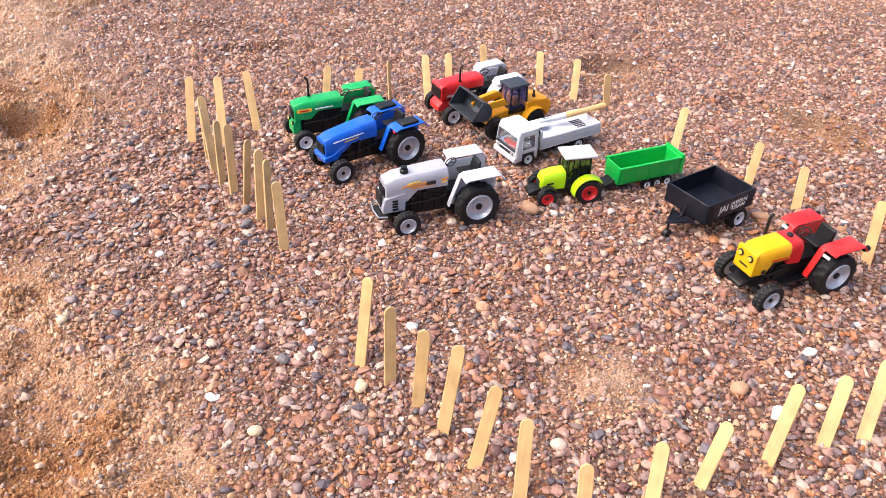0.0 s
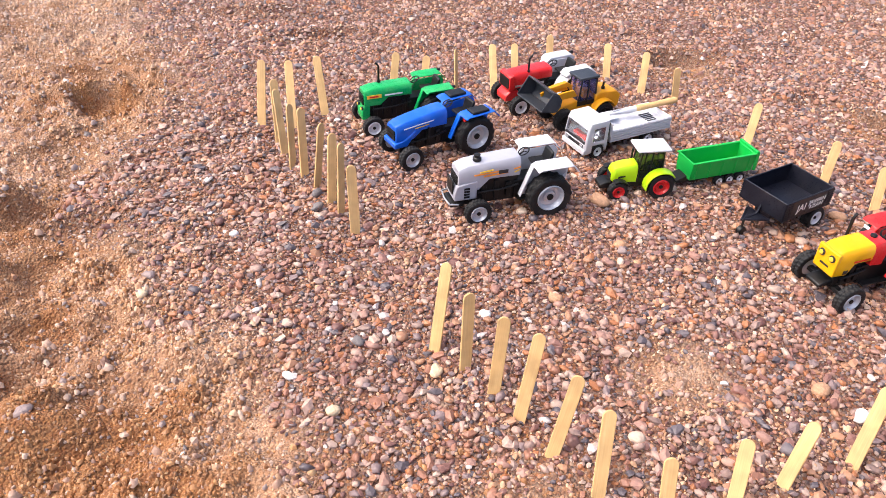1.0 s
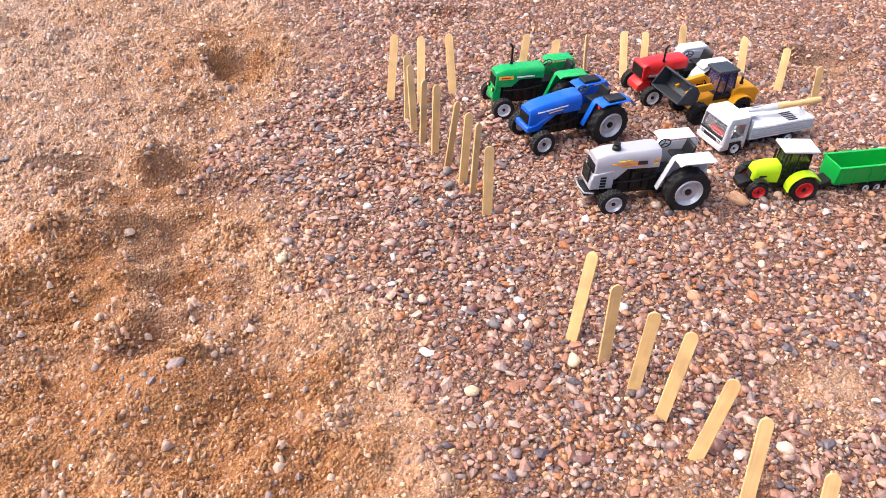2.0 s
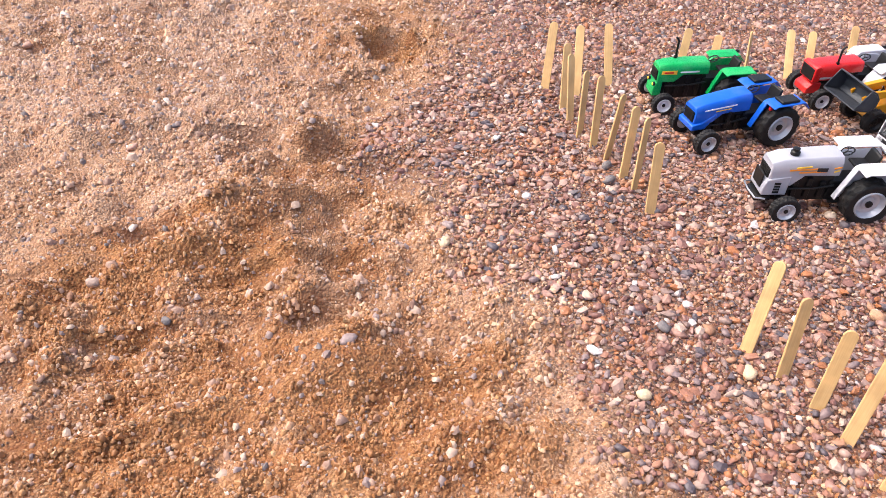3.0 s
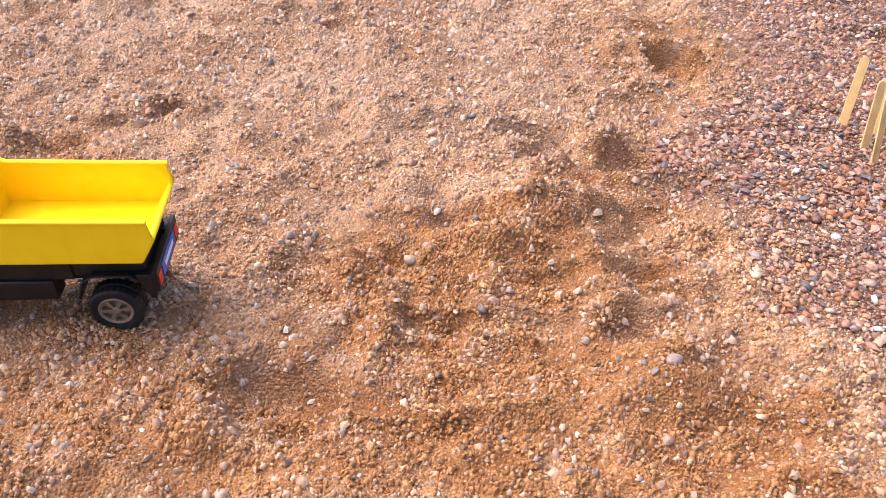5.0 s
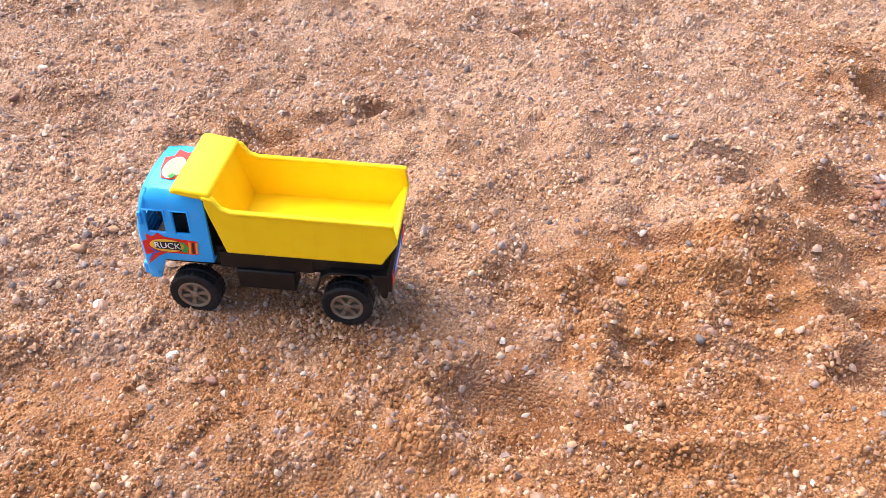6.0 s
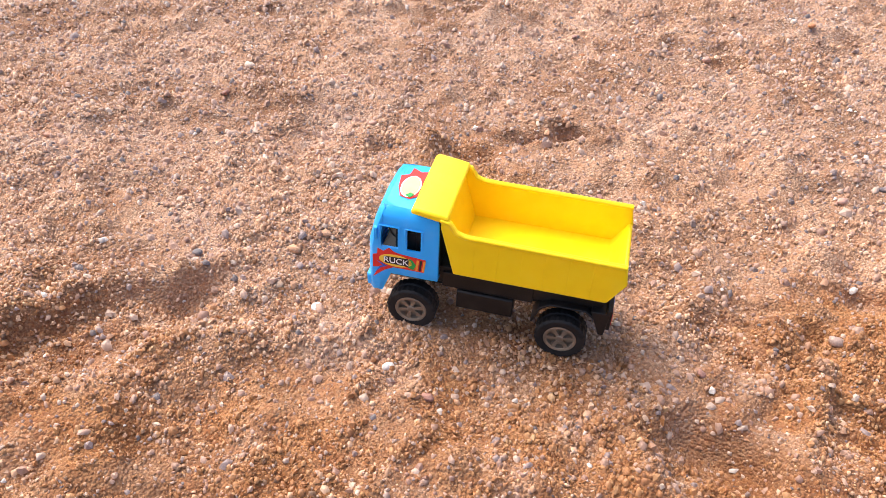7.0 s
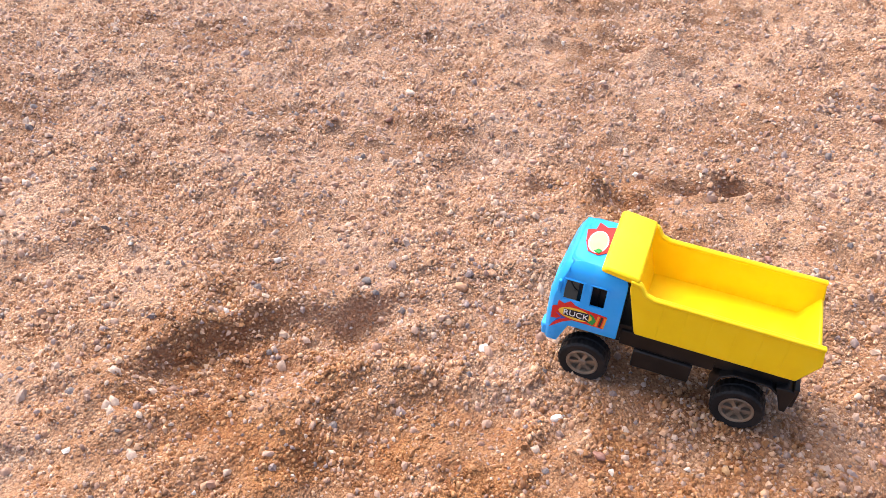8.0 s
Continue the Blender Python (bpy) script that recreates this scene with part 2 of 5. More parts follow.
def tube(bm, path, r, segs=8):
    pts = [Vector(p) for p in path]
    rings = []
    for i, p in enumerate(pts):
        d = (pts[min(i + 1, len(pts) - 1)] - pts[max(i - 1, 0)]).normalized()
        s = d.orthogonal().normalized() if i == 0 else (s - d * s.dot(d)).normalized()
        t = d.cross(s)
        rings.append([p + r * (math.cos(2 * math.pi * k / segs) * s + math.sin(2 * math.pi * k / segs) * t) for k in range(segs)])
    loft(bm, rings)


def ring_tube(bm, c, r, thick, tilt=0.0, segs=18):
    """A closed hoop: the rim of a steering wheel."""
    rows = []
    m = Matrix.Translation(c) @ Matrix.Rotation(tilt, 4, "Y")
    for i in range(segs):
        a = 2 * math.pi * i / segs
        rows.append([bm.verts.new(m @ Vector(((r + thick * math.cos(b)) * math.cos(a), (r + thick * math.cos(b)) * math.sin(a), thick * math.sin(b))))
                     for b in (0, 1.57, 3.14, 4.71)])
    for i in range(segs):
        a, b = rows[i], rows[(i + 1) % segs]
        for k in range(4):
            bm.faces.new((a[k], a[(k + 1) % 4], b[(k + 1) % 4], b[k]))


def part(name, bm, material, parent=None, label="", bevel=0.0, smooth=False, solid=0.0):
    """Links a bmesh as one mesh object under a thing or a part."""
    if isinstance(bm, bmesh.types.BMesh):
        bmesh.ops.recalc_face_normals(bm, faces=bm.faces)
        me = bpy.data.meshes.new(name)
        bm.to_mesh(me)
        bm.free()
        me.materials.append(material)
        if smooth:
            me.polygons.foreach_set("use_smooth", [True] * len(me.polygons))
            me.set_sharp_from_angle(angle=radians(42))
    else:
        me = bm
    ob = new(name, me)
    if parent is not None:
        ob.parent = parent
    if label:
        ob["label"] = label
    if solid:
        s = ob.modifiers.new("solid", "SOLIDIFY")
        s.thickness, s.offset = solid, 0
    if bevel:
        b = ob.modifiers.new("round", "BEVEL")
        b.width, b.segments, b.limit_method, b.angle_limit = bevel, 2, "ANGLE", radians(35)
        b.harden_normals = False
        me.polygons.foreach_set("use_smooth", [True] * len(me.polygons))
        me.set_sharp_from_angle(angle=radians(60))
    return ob


def made(fn, *a):
    """A bmesh filled by one of the helpers above."""
    bm = bmesh.new()
    fn(bm, *a)
    return bm


def thing(name, m, label, category, group=""):
    ob = new(name)
    ob.empty_display_size = 0.02
    ob.matrix_world = m
    return tagged(ob, label, category, group)


def words(text, size, m, material, parent, name="lettering"):
    """Raised print from the built-in font, turned into a mesh."""
    cu = bpy.data.curves.new(name, "FONT")
    cu.body, cu.size, cu.extrude, cu.align_x, cu.align_y = text, size, 0.00015, "CENTER", "CENTER"
    tmp = bpy.data.objects.new(name, cu)
    scene.collection.objects.link(tmp)
    dg = bpy.context.evaluated_depsgraph_get()
    me = bpy.data.meshes.new_from_object(tmp.evaluated_get(dg))
    bpy.data.objects.remove(tmp)
    me.materials.clear()
    me.materials.append(material)
    ob = new(name, me)
    ob.parent = parent
    ob.matrix_local = m
    return ob


# ---- wheels ----
wheel_cache = {}


def tyre_mesh(r, w, lugs, chunky):
    """A tyre whose tread blocks rise out of the carcass, staggered left and right."""
    key = ("tyre", r, w, lugs)
    if key not in wheel_cache:
        bm = bmesh.new()
        prof = ((0.60, -0.42, 0), (0.80, -0.50, 0), (0.93, -0.48, 1), (1.0, -0.40, 1), (0.99, -0.08, 1), (0.93, -0.03, 0),
                (0.93, 0.03, 0), (0.99, 0.08, 2), (1.0, 0.40, 2), (0.93, 0.48, 2), (0.80, 0.50, 0), (0.60, 0.42, 0))
        n = lugs * 4
        rows = []
        for q, o, side in prof:
            ring = []
            for i in range(n):
                k = (i + (2 if side == 2 else 0)) % 4
                f = q * (1 if side == 0 or k < 2 else 0.945 + chunky * 0.12)
                a = 2 * math.pi * (i + 0.9 * abs(o)) / n
                ring.append(bm.verts.new((f * r * math.cos(a), o * w, f * r * math.sin(a))))
            rows.append(ring)
        for a, b in zip(rows, rows[1:] + rows[:1]):
            for i in range(n):
                bm.faces.new((a[i], a[(i + 1) % n], b[(i + 1) % n], b[i]))
        bmesh.ops.recalc_face_normals(bm, faces=bm.faces)
        me = bpy.data.meshes.new("tyre")
        bm.to_mesh(me)
        bm.free()
        me.materials.append(RUBBER)
        me.polygons.foreach_set("use_smooth", [True] * len(me.polygons))
        me.set_sharp_from_angle(angle=radians(32))
        wheel_cache[key] = me
    return wheel_cache[key]


def rim_mesh(r, w, style, material):
    key = ("rim", r, w, style, material.name)
    if key not in wheel_cache:
        bm = bmesh.new()
        if style == "spoked":
            lathe(bm, [(r * 0.62, -w * 0.40), (r * 0.64, w * 0.46), (r * 0.60, w * 0.48), (r * 0.51, w * 0.44), (r * 0.50, w * 0.22)], 32)
            lathe(bm, [(r * 0.17, w * 0.2), (r * 0.17, w * 0.42), (r * 0.12, w * 0.46), (r * 0.03, w * 0.46)], 16)
            for i in range(6):
                sub = bmesh.new()
                prism(sub, [(r * 0.1, -r * 0.055), (r * 0.57, -r * 0.10), (r * 0.57, r * 0.10), (r * 0.1, r * 0.055)], w * 0.24, w * 0.41)
                sub.transform(Matrix.Rotation(i * math.pi / 3, 4, "Y"))
                tmp = bpy.data.meshes.new("spoke")
                sub.to_mesh(tmp)
                sub.free()
                bm.from_mesh(tmp)
                bpy.data.meshes.remove(tmp)
        else:
            lathe(bm, [(r * 0.60, -w * 0.4), (r * 0.63, w * 0.44), (r * 0.59, w * 0.50), (r * 0.54, w * 0.42), (r * 0.46, w * 0.20),
                       (r * 0.30, w * 0.16), (r * 0.26, w * 0.26), (r * 0.15, w * 0.28)], 28)
        bmesh.ops.recalc_face_normals(bm, faces=bm.faces)
        me = bpy.data.meshes.new("rim")
        bm.to_mesh(me)
        bm.free()
        me.materials.append(material)
        me.polygons.foreach_set("use_smooth", [True] * len(me.polygons))
        me.set_sharp_from_angle(angle=radians(35))
        wheel_cache[key] = me
    return wheel_cache[key]


def wheel(parent, x, y, r, w, rim_mat, style="dished", lugs=18, chunky=0.05, rim_label="", spin=0.0):
    """A tyre with its rim and hub; the outer face looks away from the thing's middle."""
    t = part("tyre", tyre_mesh(r, w, lugs, chunky), None, parent, "black ribbed rubber tyre")
    t.matrix_local = Matrix.Translation((x, y, r)) @ (Matrix.Rotation(math.pi, 4, "Z") if y < 0 else Matrix()) @ Matrix.Rotation(spin, 4, "Y")
    part("rim", rim_mesh(r, w, style, rim_mat), None, t, rim_label)
    if style == "dished":
        key = ("hub", r, w)
        if key not in wheel_cache:
            h = part("hub", made(lathe, [(r * 0.15, w * 0.2), (r * 0.15, w * 0.36), (r * 0.09, w * 0.40), (r * 0.02, w * 0.40)], 14), BLACK, t, smooth=True)
            wheel_cache[key] = h.data
        else:
            part("hub", wheel_cache[key], None, t)
    else:
        key = ("well", r, w)
        if key not in wheel_cache:
            h = part("well", made(lathe, [(r * 0.62, -w * 0.1), (r * 0.6, w * 0.12), (r * 0.05, w * 0.12)], 20), BLACK, t, smooth=True)
            wheel_cache[key] = h.data
        else:
            part("well", wheel_cache[key], None, t)
    return t


# ---- ground ----
def value_noise(x, y, seed):
    """Smooth lattice noise from -1 to 1, for arrays."""
    table = np.random.RandomState(seed).uniform(-1, 1, (256, 256))
    xi, yi = np.floor(x).astype(int), np.floor(y).astype(int)
    u, v = x - xi, y - yi
    u, v = u * u * u * (u * (u * 6 - 15) + 10), v * v * v * (v * (v * 6 - 15) + 10)

    def g(i, j):
        return table[(xi + i) & 255, (yi + j) & 255]

    return (g(0, 0) * (1 - u) + g(1, 0) * u) * (1 - v) + (g(0, 1) * (1 - u) + g(1, 1) * u) * v


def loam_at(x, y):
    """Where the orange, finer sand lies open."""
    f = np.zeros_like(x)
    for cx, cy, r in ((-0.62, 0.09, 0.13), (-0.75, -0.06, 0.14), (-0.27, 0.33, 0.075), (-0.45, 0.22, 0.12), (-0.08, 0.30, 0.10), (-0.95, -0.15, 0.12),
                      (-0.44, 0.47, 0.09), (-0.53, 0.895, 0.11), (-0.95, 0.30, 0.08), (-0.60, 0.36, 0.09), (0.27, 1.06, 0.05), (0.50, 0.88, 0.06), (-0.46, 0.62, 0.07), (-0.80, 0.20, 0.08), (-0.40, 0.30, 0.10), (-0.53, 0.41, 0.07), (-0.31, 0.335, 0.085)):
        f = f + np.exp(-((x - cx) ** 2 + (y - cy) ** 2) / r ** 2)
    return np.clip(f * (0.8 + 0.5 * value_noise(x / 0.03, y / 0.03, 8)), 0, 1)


def gravel_at(x, y):
    """How much of the soil is pebbles: 1 on the bed, less on the sand, with drifts."""
    edge = np.interp(y, (0.1, 0.25, 0.35, 0.45, 0.55, 0.65, 0.8, 1.0, 1.4), (-0.02, -0.07, -0.17, -0.27, -0.39, -0.44, -0.47, -0.52, -0.62))
    wob = 0.05 * value_noise(x / 0.11, y / 0.11, 3) + 0.03 * value_noise(x / 0.04, y / 0.04, 4)
    g = 1 / (1 + np.exp(np.clip(-(x - edge + wob) / 0.022, -60, 60)))
    for cx, cy, r in ((0.14, 0.445, 0.040), (0.03, 0.27, 0.07), (0.27, 1.07, 0.05), (0.50, 0.89, 0.06), (-0.53, 0.89, 0.13)):
        g = g * (1 - 0.6 * np.exp(-(((x - cx) ** 2 + (y - cy) ** 2) / r ** 2) ** 1.5))
    drift = 0.29 + 0.33 * np.clip(value_noise(x / 0.16, y / 0.16, 5) + 0.5 * value_noise(x / 0.05, y / 0.05, 6), 0, 1)
    for cx, cy, r in ((-0.28, 0.39, 0.10), (-0.835, 0.087, 0.08), (-0.94, 0.16, 0.08), (-0.36, 0.39, 0.06), (-0.75, 0.75, 0.18), (-1.1, 0.45, 0.12), (-1.3, 0.1, 0.15)):
        drift = drift + 0.3 * np.exp(-((x - cx) ** 2 + (y - cy) ** 2) / r ** 2)
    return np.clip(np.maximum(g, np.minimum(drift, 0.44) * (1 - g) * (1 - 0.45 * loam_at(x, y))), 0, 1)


def dent(h, x, y, cx, cy, rx, ry, turn, depth, rim=0.0, steep=1.5, tip=(0.0, 0.0)):
    """A hollow pressed into the sand (or, with a negative depth, a heap), with a thrown-up rim; tip: the side to which it deepens."""
    c, s = math.cos(radians(turn)), math.sin(radians(turn))
    wob = 0.16 * value_noise(x / 0.035 + cx * 9, y / 0.035, 11)
    u, v = ((x - cx) * c + (y - cy) * s) / rx, (-(x - cx) * s + (y - cy) * c) / ry
    q = np.sqrt(u * u + v * v) + wob
    lean = np.clip(1 + (tip[0] * (x - cx) + tip[1] * (y - cy)) / max(rx, ry), 0.1, 2.2)
    return h - depth * lean * np.exp(-np.abs(q) ** (2 * steep)) + rim * np.exp(-((q - 1.3) / 0.32) ** 2)


def height_at(x, y):
    x, y = np.asarray(x, float), np.asarray(y, float)
    g = gravel_at(x, y)
    rough = 1 - 0.75 * np.clip((g - 0.3) / 0.5, 0, 1)
    wx, wy = x + 0.05 * value_noise(x / 0.13, y / 0.13, 31), y + 0.05 * value_noise(x / 0.13, y / 0.13, 32)
    ridge = 1 - np.abs(value_noise(wx / 0.12, wy / 0.075, 33))
    h = rough * (0.0060 * value_noise(x / 0.21, y / 0.21, 21) + 0.0045 * value_noise(x / 0.085, y / 0.085, 22) + 0.0095 * (ridge ** 3 - 0.4))
    h = h + (0.35 + 0.65 * rough) * (0.0060 * value_noise(x / 0.036, y / 0.036, 23) + 0.0040 * value_noise(x / 0.017, y / 0.017, 24) + 0.0020 * value_noise(x / 0.010, y / 0.010, 27))
    clods = np.clip(value_noise(x / 0.024, y / 0.024, 25) - 0.25, 0, 1) * np.clip(value_noise(x / 0.12, y / 0.12, 26) + 0.2, 0, 1)
    h = h + rough * 0.012 * clods
    h = dent(h, x, y, -0.545, 0.880, 0.085, 0.042, -5, -0.015)          # heap with a scooped flank
    h = dent(h, x, y, -0.480, 0.858, 0.050, 0.032, 0, 0.024, 0.004, 3.0, (-0.6, 0.3))
    h = dent(h, x, y, 0.262, 1.085, 0.055, 0.032, 10, 0.018, 0.006, 2.4, (0.0, 0.7))
    h = dent(h, x, y, 0.508, 0.900, 0.060, 0.030, -35, 0.020, 0.006, 2.4, (0.0, 0.7))
    h = dent(h, x, y, 0.42, 0.955, 0.045, 0.030, -35, 0.010, 0.005)
    h = dent(h, x, y, -0.40, 1.225, 0.06, 0.03, 0, -0.014)
    h = dent(h, x, y, -0.27, 1.13, 0.05, 0.02, 20, 0.010, 0.004)
    h = dent(h, x, y, 0.14, 0.448, 0.055, 0.035, -5, 0.007, 0.003)
    h = dent(h, x, y, -0.24, 0.375, 0.085, 0.05, 10, 0.006, 0.003)
    h = dent(h, x, y, -0.385, 0.388, 0.030, 0.022, 30, 0.011, 0.005)
    h = dent(h, x, y, -0.505, 0.475, 0.11, 0.034, 52, -0.020)
    h = dent(h, x, y, -0.455, 0.495, 0.075, 0.022, 50, 0.013, 0.003)
    h = dent(h, x, y, -0.580, 0.187, 0.043, 0.036, 25, 0.024, 0.005, 3.0, (-0.1, 0.8))   # heel hollow
    h = dent(h, x, y, -0.635, 0.135, 0.055, 0.060, 0, -0.005)
    h = dent(h, x, y, -0.69, 0.060, 0.060, 0.035, 30, -0.010)
    h = dent(h, x, y, -0.983, -0.098, 0.044, 0.096, -9, 0.020, 0.007, 3.2, (-0.7, -0.3))  # long footprint
    h = dent(h, x, y, -0.966, 0.005, 0.024, 0.055, -14, 0.014, 0.004, 2.2)
    h = dent(h, x, y, -0.90, -0.06, 0.035, 0.09, -10, -0.007)
    h = dent(h, x, y, -1.015, 0.300, 0.022, 0.018, 0, -0.013)
    h = dent(h, x, y, -0.975, 0.315, 0.040, 0.020, 35, 0.010, 0.003)
    h = dent(h, x, y, -1.03, 0.205, 0.060, 0.022, 60, -0.009)
    h = dent(h, x, y, -1.316, 0.556, 0.07, 0.025, 40, -0.016)
    h = dent(h, x, y, -1.19, 0.57, 0.035, 0.020, 40, -0.014)
    h = dent(h, x, y, -1.165, 0.60, 0.030, 0.018, 40, 0.012, 0.002)
    h = dent(h, x, y, -1.09, 0.837, 0.05, 0.025, 30, 0.014, 0.005)
    h = dent(h, x, y, -1.53, -0.06, 0.09, 0.025, 70, -0.016)
    h = dent(h, x, y, -1.23, 0.23, 0.09, 0.03, 45, -0.010)
    h = dent(h, x, y, -0.513, 0.640, 0.035, 0.022, 15, -0.013)
    h = dent(h, x, y, -0.57, 0.625, 0.05, 0.020, 15, 0.009, 0.002)
    h = dent(h, x, y, -0.592, 0.350, 0.030, 0.022, 15, 0.014, 0.005)
    h = dent(h, x, y, -0.73, 0.56, 0.035, 0.022, 30, -0.011)
    h = dent(h, x, y, -0.295, 0.305, 0.06, 0.025, 5, 0.007, 0.003)
    h = dent(h, x, y, -0.83, 0.87, 0.05, 0.022, 20, 0.013, 0.005)
    h = dent(h, x, y, -0.43, 0.575, 0.060, 0.035, 40, 0.007, 0.003)
    h = dent(h, x, y, -0.58, 0.43, 0.050, 0.06, 0, 0.007, 0.005)
    h = dent(h, x, y, -0.49, 0.335, 0.090, 0.012, 28, 0.006, 0.005)
    h = dent(h, x, y, -0.81, 0.178, 0.060, 0.022, 30, 0.009, 0.004)
    h = dent(h, x, y, -0.67, 0.24, 0.05, 0.03, 30, -0.006)
    for cx, cy, rx, ry, turn, depth, tip in ((-0.841, 0.892, 0.040, 0.018, 10, 0.013, (0, 0.7)), (-0.915, 0.716, 0.040, 0.016, 25, 0.010, (0, 0.6)), (-0.936, 0.427, 0.045, 0.018, 40, 0.010, (-0.5, 0.5)),
                                             (-0.574, 0.615, 0.040, 0.018, 10, 0.012, (0, 0.7)), (-0.481, 0.615, 0.045, 0.020, 25, 0.012, (0, 0.7)), (-0.287, 0.327, 0.050, 0.025, 10, 0.010, (0, 0.7)),
                                             (-0.372, 0.392, 0.040, 0.025, 40, 0.014, (-0.6, 0.4)), (-0.577, 0.447, 0.040, 0.016, 30, 0.012, (0, 0.7)), (-0.548, 0.593, 0.040, 0.015, 35, 0.012, (0, 0.7)),
                                             (-0.609, 0.367, 0.060, 0.014, 30, 0.010, (0, 0.7)), (-0.440, 0.430, 0.070, 0.013, 38, 0.009, (0, 0.7)), (-0.915, 0.447, 0.040, 0.015, 30, 0.010, (0, 0.6)),
                                             (-0.948, 0.401, 0.050, 0.014, 40, 0.011, (-0.3, 0.6)), (-1.210, 0.580, 0.040, 0.015, 40, 0.011, (-0.4, 0.6)), (-1.295, 0.485, 0.060, 0.018, 40, 0.009, (-0.4, 0.6)),
                                             (-0.535, 0.330, 0.030, 0.060, 10, 0.011, (-0.6, 0.2)), (-0.500, 0.470, 0.060, 0.022, 45, 0.011, (-0.4, 0.5))):
        h = dent(h, x, y, cx, cy, rx, ry, turn, depth, depth * 0.35, 2.2, tip)
    # the sand lies firm and level under the parked toys
    level = np.exp(-((((x - 0.10) * 0.86 + (y - 0.72) * 0.5) / 0.34) ** 2 + ((-(x - 0.10) * 0.5 + (y - 0.72) * 0.86) / 0.24) ** 2) ** 2)
    h = h * (1 - 0.75 * level)
    c, s = math.cos(radians(30)), math.sin(radians(30))
    u, v = ((x + 0.792) * c + (y - 0.160) * s) / 0.115, (-(x + 0.792) * s + (y - 0.160) * c) / 0.055
    return h * (1 - 0.8 * np.exp(-(u * u + v * v) ** 2))


def raw_mesh(name, verts, faces, corners, smooth=None):
    """A mesh from arrays: faces all with the same number of corners; smooth: which of them are shaded round."""
    me = bpy.data.meshes.new(name)
    me.vertices.add(len(verts))
    me.vertices.foreach_set("co", np.ascontiguousarray(verts, np.float32).ravel())
    me.loops.add(len(faces) * corners)
    me.loops.foreach_set("vertex_index", np.ascontiguousarray(faces, np.int32).ravel())
    me.polygons.add(len(faces))
    me.polygons.foreach_set("loop_start", np.arange(len(faces), dtype=np.int32) * corners)
    me.polygons.foreach_set("use_smooth", np.ones(len(faces), bool) if smooth is None else smooth)
    me.update(calc_edges=True)
    return me


def spread(lo, hi, step, reach):
    """Even steps over the stretch that matters, then wider and wider ones out to the horizon."""
    core = np.arange(lo, hi, step)
    out, d, s = [], 0.0, step
    while d < reach:
        s *= 1.5
        d += s
        out.append(d)
    return np.concatenate((lo - np.array(out)[::-1], core, core[-1] + np.array(out)))


gx, gy = spread(-2.0, 0.95, 0.0050, 900.0), spread(-0.35, 1.55, 0.0050, 900.0)
X, Y = np.meshgrid(gx, gy, indexing="ij")
near = np.exp(-(np.maximum(0, np.hypot((X + 0.55) / 1.25, Y - 0.6) - 1.15) / 0.35) ** 2)
Z = height_at(X, Y) * near
nx, ny = len(gx), len(gy)
idx = np.arange(nx * ny).reshape(nx, ny)
quads = np.stack((idx[:-1, :-1], idx[1:, :-1], idx[1:, 1:], idx[:-1, 1:]), -1).reshape(-1, 4)
ground_mesh = raw_mesh("ground", np.stack((X, Y, Z), -1).reshape(-1, 3), quads, 4)
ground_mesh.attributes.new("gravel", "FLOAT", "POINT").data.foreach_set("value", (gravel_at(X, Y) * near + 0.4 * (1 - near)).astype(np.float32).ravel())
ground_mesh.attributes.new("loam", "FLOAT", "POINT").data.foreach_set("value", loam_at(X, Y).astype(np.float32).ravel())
ground_mesh.materials.append(SAND)
ground = tagged(new("ground", ground_mesh), "reddish brown coarse sand and gravel with footprints and heaps", "ground", kind="structure")


def ground_z(x, y):
    return float(height_at(np.array([x]), np.array([y]))[0])


# ---- sticks of the fence ----
def stick_mesh():
    """A flat craft stick with round ends, 114 x 10 x 2 mm."""
    bm = bmesh.new()
    outline = []
    for i in range(9):
        a = math.pi * i / 8
        outline.append((0.005 * math.cos(a), 0.109 + 0.005 * math.sin(a)))
    for i in range(9):
        a = math.pi + math.pi * i / 8
        outline.append((0.005 * math.cos(a), 0.005 + 0.005 * math.sin(a)))
    prism(bm, outline, -0.001, 0.001)
    bmesh.ops.bevel(bm, geom=[e for e in bm.edges if abs(e.verts[0].co.y - e.verts[1].co.y) < 1e-6], offset=0.0004, segments=1, affect="EDGES")
    bmesh.ops.recalc_face_normals(bm, faces=bm.faces)
    me = bpy.data.meshes.new("craft_stick")
    bm.to_mesh(me)
    bm.free()
    me.materials.append(WOOD)
    return me


STICK = stick_mesh()


def stick(x, y, dx, dy, up, twist):
    """A stick pushed into the ground at x, y; its top stands dx, dy aside and up metres high."""
    z = ground_z(x, y)
    axis = Vector((dx, dy, up))
    d = axis.normalized()
    side = Vector((math.cos(radians(twist)), math.sin(radians(twist)), 0))
    side = (side - d * side.dot(d)).normalized()
    m = Matrix((side, d.cross(side), d)).transposed().to_4x4()
    ob = new("craft_stick", STICK)
    ob.matrix_world = Matrix.Translation(Vector((x, y, z)) + d * (axis.length - 0.114)) @ m
    return tagged(ob, "pale birch craft stick pushed upright into the gravel", "stick", "stick fence round the toys")


